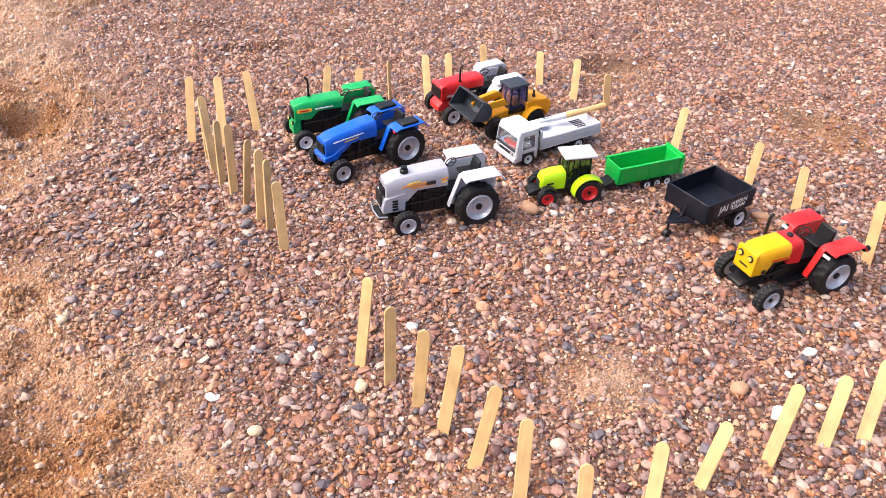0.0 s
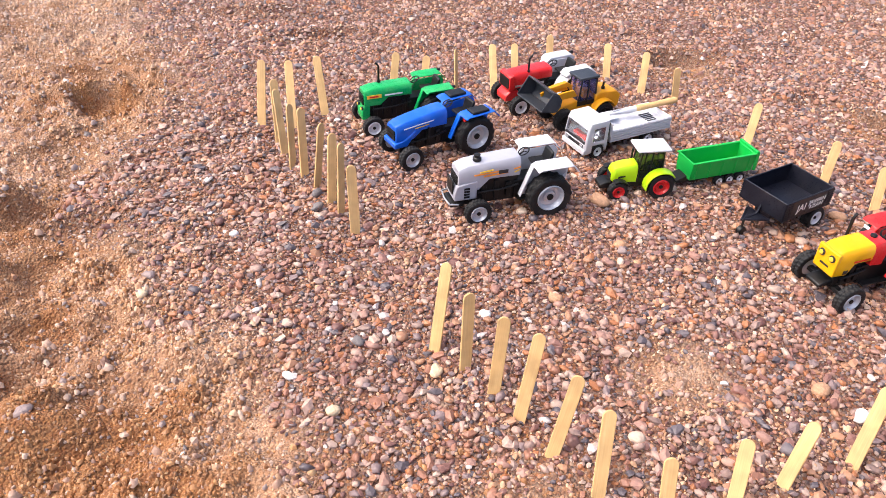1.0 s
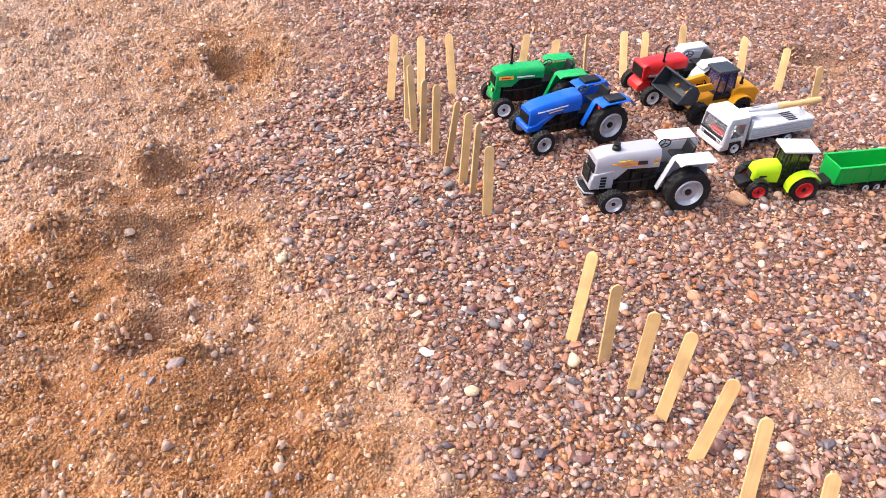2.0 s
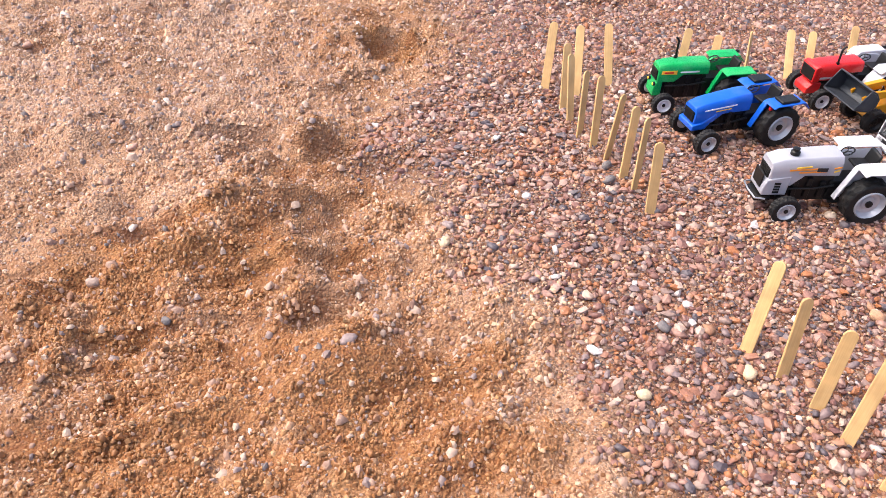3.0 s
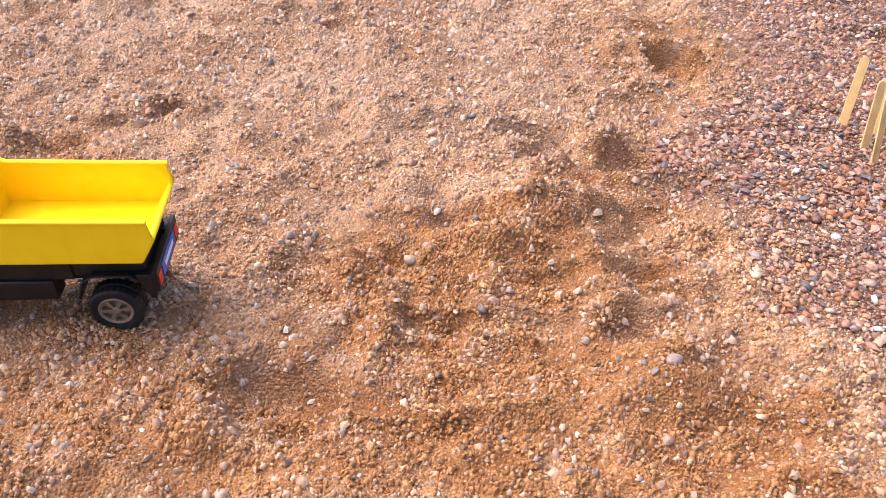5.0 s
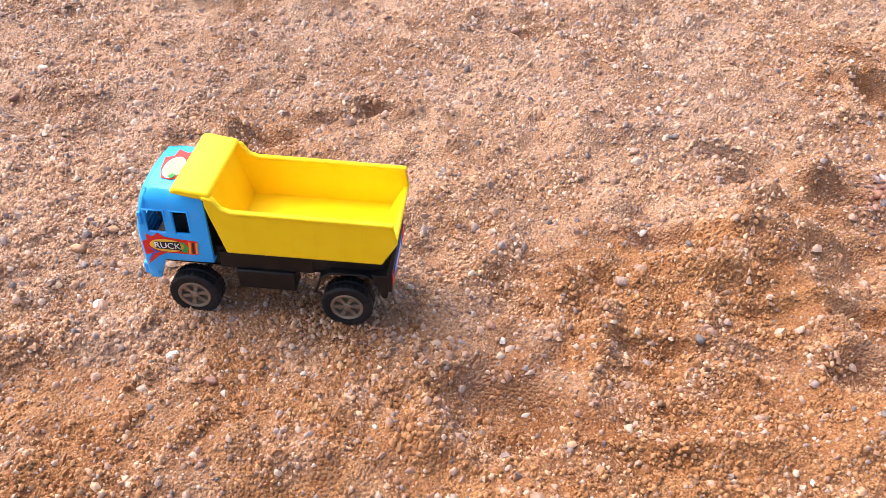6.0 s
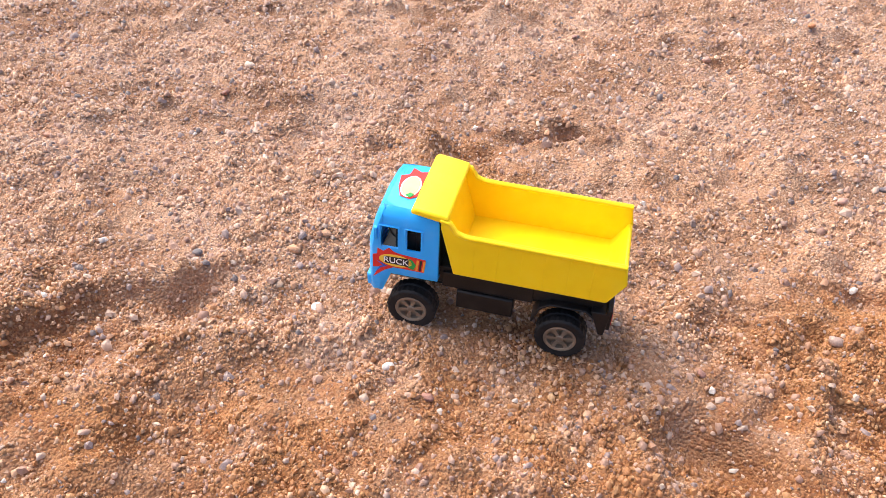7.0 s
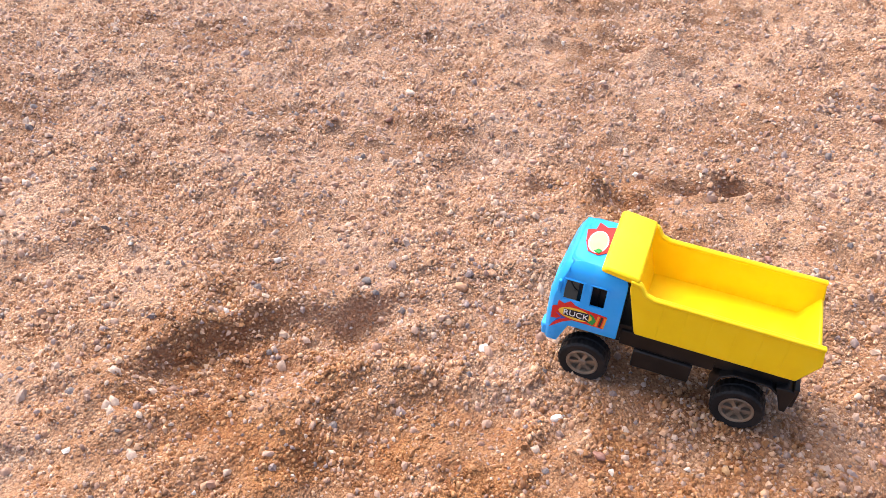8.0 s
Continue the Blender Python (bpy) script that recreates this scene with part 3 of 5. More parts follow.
LEFT_ROW = ((-0.291, 0.827, -0.004, 0.043, 0.067, 12), (-0.262, 0.795, -0.009, 0.033, 0.066, 40), (-0.249, 0.765, -0.013, 0.035, 0.066, 55),
            (-0.253, 0.829, -0.012, 0.053, 0.064, 14), (-0.234, 0.738, -0.005, 0.028, 0.064, 62), (-0.220, 0.864, -0.014, 0.037, 0.061, 14),
            (-0.216, 0.716, -0.005, 0.027, 0.068, 48), (-0.199, 0.697, 0.005, 0.020, 0.068, 58), (-0.178, 0.668, -0.001, 0.028, 0.067, 40),
            (-0.165, 0.648, -0.001, 0.023, 0.070, 60), (-0.146, 0.619, -0.005, 0.019, 0.067, 20))
BACK_ROW = ((-0.142, 0.918, 0.003, 0.030, 0.053, 10), (-0.103, 0.950, 0.002, 0.023, 0.039, 5), (-0.060, 0.962, -0.003, 0.025, 0.046, 75),
            (-0.009, 0.962, -0.005, 0.053, 0.043, 10), (0.020, 1.020, -0.002, 0.030, 0.034, 8), (0.069, 1.035, -0.001, 0.028, 0.038, 15),
            (0.147, 1.012, 0.001, 0.033, 0.039, 0), (0.190, 0.976, 0.006, 0.034, 0.045, -5), (0.232, 0.958, -0.002, 0.011, 0.042, 20),
            (0.292, 0.830, 0.0145, 0.032, 0.048, -12), (0.360, 0.757, 0.012, 0.023, 0.045, -10), (0.393, 0.700, 0.009, 0.025, 0.043, -8),
            (0.432, 0.612, 0.007, 0.023, 0.059, -30))
FRONT_ROW = ((-0.057, 0.457, 0.007, 0.029, 0.071, -25), (-0.031, 0.438, 0.000, 0.017, 0.065, 25), (-0.008, 0.413, 0.004, 0.015, 0.066, -5),
             (0.011, 0.389, 0.011, 0.025, 0.067, -8), (0.034, 0.358, 0.014, 0.020, 0.064, -15), (0.064, 0.326, 0.004, 0.031, 0.055, 5),
             (0.102, 0.295, 0.003, 0.030, 0.050, 0), (0.150, 0.312, 0.010, 0.033, 0.047, -25), (0.193, 0.342, 0.017, 0.020, 0.045, -50),
             (0.249, 0.364, 0.019, 0.027, 0.055, -45), (0.294, 0.377, 0.016, 0.028, 0.048, -40), (0.330, 0.387, 0.017, 0.033, 0.053, -40))
for row in LEFT_ROW + BACK_ROW + FRONT_ROW:
    stick(*row)


# ---- toys ----
def parked(x, y, heading, lean_nose=0.0, sink=0.0015, roll=0.0):
    """The pose of a toy standing on the ground at x, y, nose towards heading."""
    return Matrix.Translation((x, y, ground_z(x, y) - sink)) @ pose(0, 0, 0, 0, 0, heading) @ pose(0, 0, 0, roll, lean_nose, 0)


def flat_polygon(bm, pts, m, thick=0.0003):
    prism(bm, pts, -thick, thick)
    bm.transform(m)


def tractor(name, m, label, wb, rr, fr, tr, tf, hood_mat, fender_mat, rim_mat, hood, fender="flat", lift=0.0, back=0.0, rim_label=""):
    """A farm tractor: bonnet, engine, seat, fenders, steering wheel and four wheels. hood: front and rear x, half width, bottom, front and rear top."""
    t = thing(name, m, label, "toy tractor", "parked toy vehicles")
    rx, fx = -wb / 2, wb / 2
    hx0, hx1, hw, hz0, hzf, hzr = hood
    n = 7
    rings = []
    for i in range(n):
        k = i / (n - 1)
        x = hx0 + (hx1 - hx0) * k
        top = hzf + (hzr - hzf) * min(1, k * 1.15)
        drop = (1 - k / 0.2) ** 2 * 0.12 * (hzf - hz0) if k < 0.2 else 0
        low = hz0 + (0.42 * (hzf - hz0) if k > 0.4 else 0.0)
        rings.append(hood_ring(x, hw * (0.9 + 0.1 * min(1, 4 * k)), low, top - drop))
    part("hood", made(loft, rings), hood_mat, t, bevel=0.0008, smooth=True)
    gz0, gz1 = hz0 + 0.0015, hz0 + (hzf - hz0) * 0.62
    bm = bmesh.new()
    box(bm, hx0 - 0.0005, hx0 + 0.001, -hw * 0.7, hw * 0.7, gz0, gz1)
    for i in range(6):
        z = gz0 + (gz1 - gz0) * (i + 0.5) / 6
        box(bm, hx0 + 0.0006, hx0 + 0.0016, -hw * 0.66, hw * 0.66, z - 0.0004, z + 0.0004)
    part("grille", bm, BLACK, t, "black slatted grille")
    bm = bmesh.new()
    box(bm, rx - 0.004, hx1 + 0.004, -0.0095, 0.0095, rr * 0.62, hz0 + 0.003)
    box(bm, hx1, hx0 - 0.006, -0.0075, 0.0075, fr * 0.95, hz0 + (hzf - hz0) * 0.6)
    for i in range(4):
        x = hx1 + (hx0 - hx1) * (0.12 + 0.2 * i)
        box(bm, x, x + 0.005, -0.0098, 0.0098, fr * 1.25, hz0 + 0.002 + (i % 2) * 0.004)
    tube(bm, [(hx1, 0.0105, hz0 - 0.001), (hx1 + 0.02, 0.0115, hz0 - 0.004), (hx0 - 0.01, 0.0105, hz0 - 0.005)], 0.0012)
    part("engine_block", bm, BLACK, t, "black moulded engine and gearbox", bevel=0.0005)
    bm = bmesh.new()
    box(bm, fx - 0.003, fx + 0.003, -tf / 2, tf / 2, fr - 0.002, fr + 0.002)
    box(bm, fx - 0.004, fx + 0.004, -0.006, 0.006, fr - 0.001, hz0)
    part("front_axle", bm, BLACK, t, bevel=0.0004)
    part("rear_axle", made(box, rx - 0.004, rx + 0.004, -tr / 2, tr / 2, rr - 0.004, rr + 0.004), BLACK, t, bevel=0.0004)
    w_r, w_f = rr * 0.72, fr * 0.70
    for s in (-1, 1):
        wheel(t, rx, s * tr / 2, rr, w_r, rim_mat, lugs=16, chunky=0.07, rim_label=rim_label)
        wheel(t, fx, s * tf / 2, fr, w_f, rim_mat, lugs=22, chunky=0.05, rim_label=rim_label)
        y0, y1 = sorted((s * (tr / 2 - w_r * 0.62), s * (tr / 2 + w_r * 0.56)))
        inner0, inner1 = sorted((s * (tr / 2 - w_r * 0.62), s * (tr / 2 - w_r * 0.62 + 0.0014)))
        bm = bmesh.new()
        if fender == "flat":
            top = rr * 2 + 0.0035 + lift
            line = [(rx + rr * 1.22, rr * 0.95), (rx + rr * 0.72, top - 0.002), (rx + rr * 0.55, top), (rx - rr * 0.85, top + 0.001), (rx - rr * 1.12, top - 0.006)]
            ribbon(bm, line[:0:-1], y0, y1, 0.0013)
            half0, half1 = sorted((s * (tr / 2 - w_r * 0.62), s * (tr / 2 - w_r * 0.22)))
            ribbon(bm, line[2::-1], half0, half1, 0.0013)
            prism(bm, [(rx + rr * 1.15, rr * 0.95), (rx + rr * 0.7, top - 0.002), (rx - rr * 0.85, top), (rx - rr * 1.05, top - 0.006), (rx - rr * 0.9, rr), (rx, rr * 0.9)], inner0, inner1)
        else:
            line = []
            for i in range(10):
                a = radians(-5 + 165 * i / 9)
                line.append((rx + (rr + 0.003) * math.cos(a), rr + (rr + 0.003) * math.sin(a)))
            ribbon(bm, line[::-1], y0, y1, 0.0014)
            prism(bm, line, inner0, inner1)
        part("fender", bm, fender_mat, t, bevel=0.0006)
    bm = bmesh.new()
    sh = rr * 1.72 + lift
    box(bm, rx - 0.006, rx + 0.011, -0.0095, 0.0095, sh, sh + 0.003)
    prism(bm, [(rx - 0.008, sh), (rx - 0.003, sh), (rx - 0.007, sh + 0.015), (rx - 0.010, sh + 0.015)], -0.009, 0.009)
    box(bm, rx - 0.002, rx + 0.006, -0.004, 0.004, rr, sh + 0.001)
    part("seat", bm, BLACK, t, "black moulded seat", bevel=0.001)
    bm = bmesh.new()
    sx, sz = hx1 - 0.007 - back, hzr - 0.0005
    ring_tube(bm, (sx, 0, sz), 0.0058, 0.0008, radians(28))
    tube(bm, [(sx, 0, sz), (sx + 0.010, 0, hzr - 0.008)], 0.0008)
    for a in (0, 2.09, 4.19):
        tube(bm, [(sx, 0, sz), (sx + 0.0052 * math.cos(a), 0.0056 * math.sin(a), sz - 0.0026 * math.cos(a))], 0.0005, 5)
    part("steering_wheel", bm, BLACK, t)
    bm = bmesh.new()
    box(bm, rx + rr * 0.6, hx1 + 0.001, -tr * 0.30, tr * 0.30, rr * 0.62, rr * 0.62 + 0.0015)
    part("footplate", bm, BLACK, t, bevel=0.0003)
    bm = bmesh.new()
    box(bm, rx - rr * 0.9, rx - 0.003, -0.003, 0.003, rr * 0.5, rr * 0.5 + 0.003)
    tube(bm, [(rx - rr * 0.9, 0, rr * 0.4), (rx - rr * 0.9, 0, rr * 0.8)], 0.0015)
    part("drawbar", bm, BLACK, t, bevel=0.0004)
    return t


def exhaust(t, x, y, z0, z1, lean=0.0, r=0.0011):
    bm = bmesh.new()
    tube(bm, [(x, y, z0), (x, y, z0 + 0.004)], r * 1.7)
    tube(bm, [(x, y, z0 + 0.004), (x, y, z1 - 0.004), (x + lean * 0.5, y, z1 - 0.001), (x + lean, y, z1)], r)
    part("exhaust", bm, BLACK, t, "thin black exhaust pipe", smooth=True)


def lamps(t, x, y, z, r, material=None):
    for s in (-1, 1):
        l = part("headlight", made(lathe, [(r, -0.001), (r, 0.0008), (r * 0.8, 0.0012)], 16, (x, s * y, z), "x"), INK_DARK, t, smooth=True)
        part("lens", made(lathe, [(r * 0.72, 0.0008), (r * 0.6, 0.0018), (r * 0.2, 0.0022)], 16, (x, s * y, z), "x"), material or CLEAR, l, smooth=True)


def decal(t, x0, x1, z0, z1, y, material, slant=0.0, name="decal"):
    """A printed strip on both flanks."""
    for s in (-1, 1):
        bm = bmesh.new()
        prism(bm, [(x0, z0), (x1, z0 + slant), (x1, z1 + slant), (x0, z1)], s * y, s * (y + 0.0004))
        part(name, bm, material, t)


def blue_tractor():
    t = tractor("tractor", parked(-0.0810, 0.7900, -146), "blue diecast farm tractor with silver rims on gravel", 0.083, 0.0236, 0.0142, 0.050, 0.050,
                BLUE, BLUE, SILVER, (0.053, -0.012, 0.0125, 0.030, 0.0500, 0.0575))
    for s in (-1, 1):
        part("fender_pad", made(box, -0.056, -0.034, s * 0.0175 if s > 0 else -0.032, 0.032 if s > 0 else -0.0175, 0.0525, 0.0555), BLACK, t, "black cushion on the fender", bevel=0.001)
        part("side_lamp", made(box, -0.029, -0.0265, s * 0.024 - 0.002, s * 0.024 + 0.002, 0.043, 0.0465), INK_RED, t, "small red lamp", bevel=0.0004)
    part("nose_cowl", made(prism, [(0.056, 0.0230), (0.056, 0.0290), (0.044, 0.0310), (0.030, 0.0400), (0.028, 0.0380), (0.040, 0.0230)], -0.0135, 0.0135), BLUE, t, bevel=0.001)
    decal(t, 0.044, 0.006, 0.0440, 0.0453, 0.0124, INK_WHITE, 0.003, "stripe")
    decal(t, 0.030, 0.012, 0.0420, 0.0431, 0.0124, INK_YELLOW, 0.0015, "stripe")
    exhaust(t, 0.012, 0.0125, 0.026, 0.040, 0, 0.0016)


def green_tractor():
    t = tractor("tractor", parked(-0.1260, 0.8570, -156), "green diecast farm tractor with white rims on gravel", 0.080, 0.0215, 0.0130, 0.046, 0.048,
                GREEN, GREEN, WHITE_RIM, (0.047, -0.012, 0.0120, 0.034, 0.0550, 0.0565), lift=0.004)
    part("nose_cowl", made(prism, [(0.0500, 0.017), (0.0500, 0.027), (0.046, 0.035), (0.040, 0.035), (0.040, 0.017)], -0.0105, 0.0105), GREEN, t, bevel=0.0008)
    decal(t, 0.044, 0.026, 0.0440, 0.0485, 0.0121, INK_YELLOW, 0, "badge")
    decal(t, 0.041, 0.030, 0.0453, 0.0471, 0.0124, INK_RED, 0, "badge")
    decal(t, 0.022, 0.000, 0.0455, 0.0472, 0.0121, INK_WHITE, 0.0005, "stripe")
    lamps(t, 0.0492, 0.0078, 0.0310, 0.0024, INK_YELLOW)
    exhaust(t, 0.024, -0.006, 0.054, 0.080, 0.004, 0.0013)
    for s in (-1, 1):
        part("side_lamp", made(lathe, [(0.0018, -0.002), (0.0018, 0.002)], 10, (-0.060, s * 0.026, 0.0525), "x"), INK_DARK, t, smooth=True)


def grey_tractor():
    t = tractor("tractor", parked(0.0020, 0.6855, -160), "pearl grey diecast tractor with orange flame stripes on gravel", 0.076, 0.0236, 0.0140, 0.050, 0.050,
                PEARL, WHITE, SILVER, (0.056, -0.010, 0.0135, 0.033, 0.0595, 0.0640), lift=0.007)
    part("nose_cowl", made(prism, [(0.0600, 0.023), (0.0600, 0.031), (0.0575, 0.040), (0.036, 0.044), (0.036, 0.023)], -0.0138, 0.0138), PEARL, t, bevel=0.001)
    part("radiator_mask", made(box, 0.0595, 0.0612, -0.0085, 0.0085, 0.0285, 0.0440), BLACK, t, "black radiator mask", bevel=0.0005)
    for i in range(4):
        for s in (-1, 1):
            y0, y1 = sorted((s * 0.0136, s * 0.0142))
            part("louvre", made(box, 0.044, 0.050, y0, y1, 0.0255 + i * 0.0032, 0.0277 + i * 0.0032), BLACK, t)
    part("bumper", made(prism, [(0.048, 0.015), (0.064, 0.015), (0.064, 0.0185), (0.061, 0.0195), (0.048, 0.0195)], -0.012, 0.012), BLACK, t, bevel=0.001)
    part("bumper_bar", made(tube, [(0.0560, -0.0165, 0.0205), (0.0650, -0.014, 0.0205), (0.0665, 0, 0.0208), (0.0650, 0.014, 0.0205), (0.0560, 0.0165, 0.0205)], 0.0009), STEEL, t, smooth=True)
    for i, (x0, x1, z, mm) in enumerate(((0.040, 0.014, 0.0500, INK_ORANGE), (0.034, 0.020, 0.0525, INK_YELLOW), (0.030, 0.004, 0.0475, INK_ORANGE), (-0.002, -0.009, 0.0520, INK_ORANGE), (-0.003, -0.008, 0.0485, INK_YELLOW))):
        decal(t, x0, x1, z, z + 0.0016, 0.0138, mm, 0.0015, "flame_stripe")
    decal(t, 0.014, 0.004, 0.0495, 0.0535, 0.0140, INK_DARK, 0, "badge")
    bm = bmesh.new()
    lathe(bm, [(0.0026, 0.052), (0.0026, 0.0610), (0.0044, 0.0615), (0.0044, 0.0645), (0.0032, 0.0655), (0.0034, 0.0680), (0.0017, 0.0685)], 16, (0.034, 0.002, 0), "z")
    part("air_cleaner", bm, BLACK, t, "black mushroom air cleaner", smooth=True)
    for s in (-1, 1):
        y0, y1 = sorted((s * 0.0155, s * 0.0165))
        part("fender_plate", made(prism, [(-0.012, 0.030), (-0.022, 0.0545), (-0.056, 0.0545), (-0.060, 0.042), (-0.040, 0.026)], y0, y1), GREY, t, bevel=0.0005)


def red_tractor():
    t = tractor("tractor", parked(0.0470, 0.9390, -152), "red diecast tractor with white fenders on gravel", 0.080, 0.0225, 0.0136, 0.050, 0.050,
                RED, WHITE, WHITE_RIM, (0.048, -0.012, 0.0130, 0.032, 0.0515, 0.0530), fender="round")
    part("nose_frame", made(prism, [(0.0505, 0.031), (0.0505, 0.048), (0.047, 0.0502), (0.043, 0.0498), (0.043, 0.031)], -0.0135, 0.0135), RED, t, "red nose surround", bevel=0.0008)
    part("radiator_mask", made(box, 0.0498, 0.0512, -0.0115, 0.0115, 0.0325, 0.0465), BLACK, t, bevel=0.0004)
    part("front_weight", made(prism, [(0.054, 0.016), (0.054, 0.023), (0.047, 0.029), (0.036, 0.029), (0.036, 0.016)], -0.012, 0.012), RED, t, bevel=0.001)
    exhaust(t, 0.022, 0.009, 0.049, 0.072, -0.004, 0.0013)
    decal(t, 0.042, 0.0, 0.0345, 0.0370, 0.0133, SILVER, 0.0, "trim_strip")
    for s in (-1, 1):
        y0, y1 = sorted((s * 0.016, s * 0.033))
        part("fender_top", made(prism, [(-0.020, 0.046), (-0.026, 0.052), (-0.058, 0.053), (-0.066, 0.046), (-0.060, 0.044)], y0, y1), WHITE, t, bevel=0.0012)
        part("side_lamp", made(lathe, [(0.002, -0.002), (0.002, 0.002)], 10, (-0.064, s * 0.026, 0.051), "x"), BLACK, t, smooth=True)


def yellow_red_tractor():
    t = tractor("tractor", parked(0.3310, 0.5800, -157), "yellow and red diecast tractor with silver rims on gravel", 0.075, 0.0222, 0.0145, 0.052, 0.054,
                TRACTOR_YELLOW, RED, SILVER, (0.048, 0.010, 0.0135, 0.031, 0.0570, 0.0580), lift=0.003, back=0.017)
    part("bonnet_rear", made(loft, [hood_ring(0.0105, 0.0136, 0.036, 0.0582), hood_ring(-0.003, 0.0132, 0.034, 0.0582), hood_ring(-0.006, 0.0125, 0.034, 0.055)]), RED, t, "red rear section of the bonnet", bevel=0.0006, smooth=True)
    lamps(t, 0.0508, 0.0062, 0.0480, 0.0034, INK_YELLOW)
    part("nose_plate", made(box, 0.0465, 0.0506, -0.0122, 0.0122, 0.031, 0.0548), TRACTOR_YELLOW, t, bevel=0.001)
    part("badge", made(box, 0.0504, 0.0510, -0.005, 0.005, 0.0375, 0.0393), INK_DARK, t)
    decal(t, 0.032, 0.014, 0.0445, 0.0460, 0.0137, INK_RED, 0.0, "stripe")
    decal(t, 0.041, 0.036, 0.0335, 0.0375, 0.0137, INK_DARK, 0.0, "vent")
    part("bumper", made(prism, [(0.040, 0.019), (0.057, 0.018), (0.057, 0.0215), (0.051, 0.0235), (0.040, 0.0235)], -0.0085, 0.0085), BLACK, t, bevel=0.001)
    part("fuel_cap", made(lathe, [(0.003, 0.056), (0.003, 0.0598), (0.002, 0.0606)], 14, (0.003, 0, 0), "z"), BLACK, t, smooth=True)
    exhaust(t, 0.016, -0.016, 0.030, 0.074, -0.003, 0.0015)
    for s in (-1, 1):
        part("side_lamp", made(box, -0.0215, -0.0200, s * 0.026 - 0.004, s * 0.026 + 0.004, 0.0435, 0.0465), INK_WHITE, t, "small white lamp", bevel=0.0004)
        part("tail_lamp", made(lathe, [(0.0028, -0.003), (0.0028, 0.002), (0.002, 0.003)], 12, (-0.063, s * 0.031, 0.047), "x"), BLACK, t, smooth=True)
    return t


def lime_tractor():
    t = thing("tractor", parked(0.1430, 0.7290, -168), "lime green toy tractor with white cab roof and red rims", "toy tractor", "parked toy vehicles")
    wb, rr, fr, tr, tf = 0.047, 0.0146, 0.0108, 0.034, 0.034
    rx, fx = -wb / 2, wb / 2
    part("hood", made(loft, [hood_ring(0.029, 0.0065, 0.018, 0.027), hood_ring(0.026, 0.0088, 0.016, 0.0325), hood_ring(0.014, 0.0098, 0.016, 0.0355), hood_ring(0.001, 0.0100, 0.016, 0.0365)]), LIME, t, bevel=0.0008, smooth=True)
    part("grille", made(box, 0.0280, 0.0298, -0.005, 0.005, 0.0185, 0.0255), INK_DARK, t, bevel=0.0004)
    decal(t, 0.022, 0.010, 0.0215, 0.0235, 0.0093, INK_DARK, 0.002, "vent")
    bm = bmesh.new()
    box(bm, rx - 0.006, fx + 0.006, -0.006, 0.006, 0.008, 0.017)
    box(bm, fx - 0.002, fx + 0.002, -tf / 2, tf / 2, fr - 0.002, fr + 0.002)
    box(bm, rx - 0.002, rx + 0.002, -tr / 2, tr / 2, rr - 0.002, rr + 0.002)
    part("chassis", bm, BLACK, t, bevel=0.0005)
    part("front_weight", made(prism, [(0.028, 0.009), (0.041, 0.009), (0.041, 0.0135), (0.034, 0.0165), (0.028, 0.0165)], -0.008, 0.008), BLACK, t, "black front weight", bevel=0.001)
    bm = bmesh.new()
    for s in (-1, 1):
        tube(bm, [(0.001, s * 0.0092, 0.017), (-0.001, s * 0.0088, 0.053)], 0.0009, 6)
        tube(bm, [(-0.012, s * 0.0098, 0.017), (-0.013, s * 0.0092, 0.053)], 0.0008, 6)
        tube(bm, [(-0.027, s * 0.0092, 0.020), (-0.025, s * 0.0088, 0.053)], 0.0009, 6)
    box(bm, -0.028, 0.001, -0.0095, 0.0095, 0.015, 0.0205)
    part("cab_frame", bm, BLACK, t, "black cab frame")
    part("cab_glass", made(loft, [[(0.0, -0.0088, 0.02), (0.0, 0.0088, 0.02), (-0.0262, 0.0088, 0.02), (-0.0262, -0.0088, 0.02)], [(-0.001, -0.0084, 0.053), (-0.001, 0.0084, 0.053), (-0.0245, 0.0084, 0.053), (-0.0245, -0.0084, 0.053)]]), SMOKE, t, "dark smoked cab glass")
    part("seat", made(box, -0.022, -0.013, -0.005, 0.005, 0.0205, 0.030), BLACK, t, bevel=0.001)
    part("roof", made(loft, [[(x * k, y * k, z) for x, y in ((0.006, -0.0135), (0.006, 0.0135), (-0.031, 0.0135), (-0.031, -0.0135))] for k, z in ((1, 0.053), (1, 0.0558))]), WHITE, t, "white cab roof", bevel=0.0012)
    exhaust(t, 0.002, -0.011, 0.024, 0.045, 0, 0.0012)
    for s in (-1, 1):
        y0, y1 = sorted((s * (tr / 2 - 0.0065), s * (tr / 2 + 0.0055)))
        bm = bmesh.new()
        line = [(rx + (rr + 0.002) * math.cos(radians(a)), rr + (rr + 0.002) * math.sin(radians(a))) for a in range(-10, 141, 15)]
        ribbon(bm, line[::-1], y0, y1, 0.0016)
        prism(bm, line, *sorted((s * (tr / 2 - 0.0065), s * (tr / 2 - 0.0052))))
        part("fender", bm, LIME, t, bevel=0.0006)
        bm = bmesh.new()
        ribbon(bm, [(fx + (fr + 0.0015) * math.cos(radians(a)), fr + (fr + 0.0015) * math.sin(radians(a))) for a in range(150, 40, -22)], *sorted((s * (tf / 2 - 0.004), s * (tf / 2 + 0.004))), 0.001)
        part("mudguard", bm, BLACK, t, bevel=0.0004)
        wheel(t, rx, s * tr / 2, rr, 0.0105, RED, lugs=14, chunky=0.08, rim_label="red plastic rim")
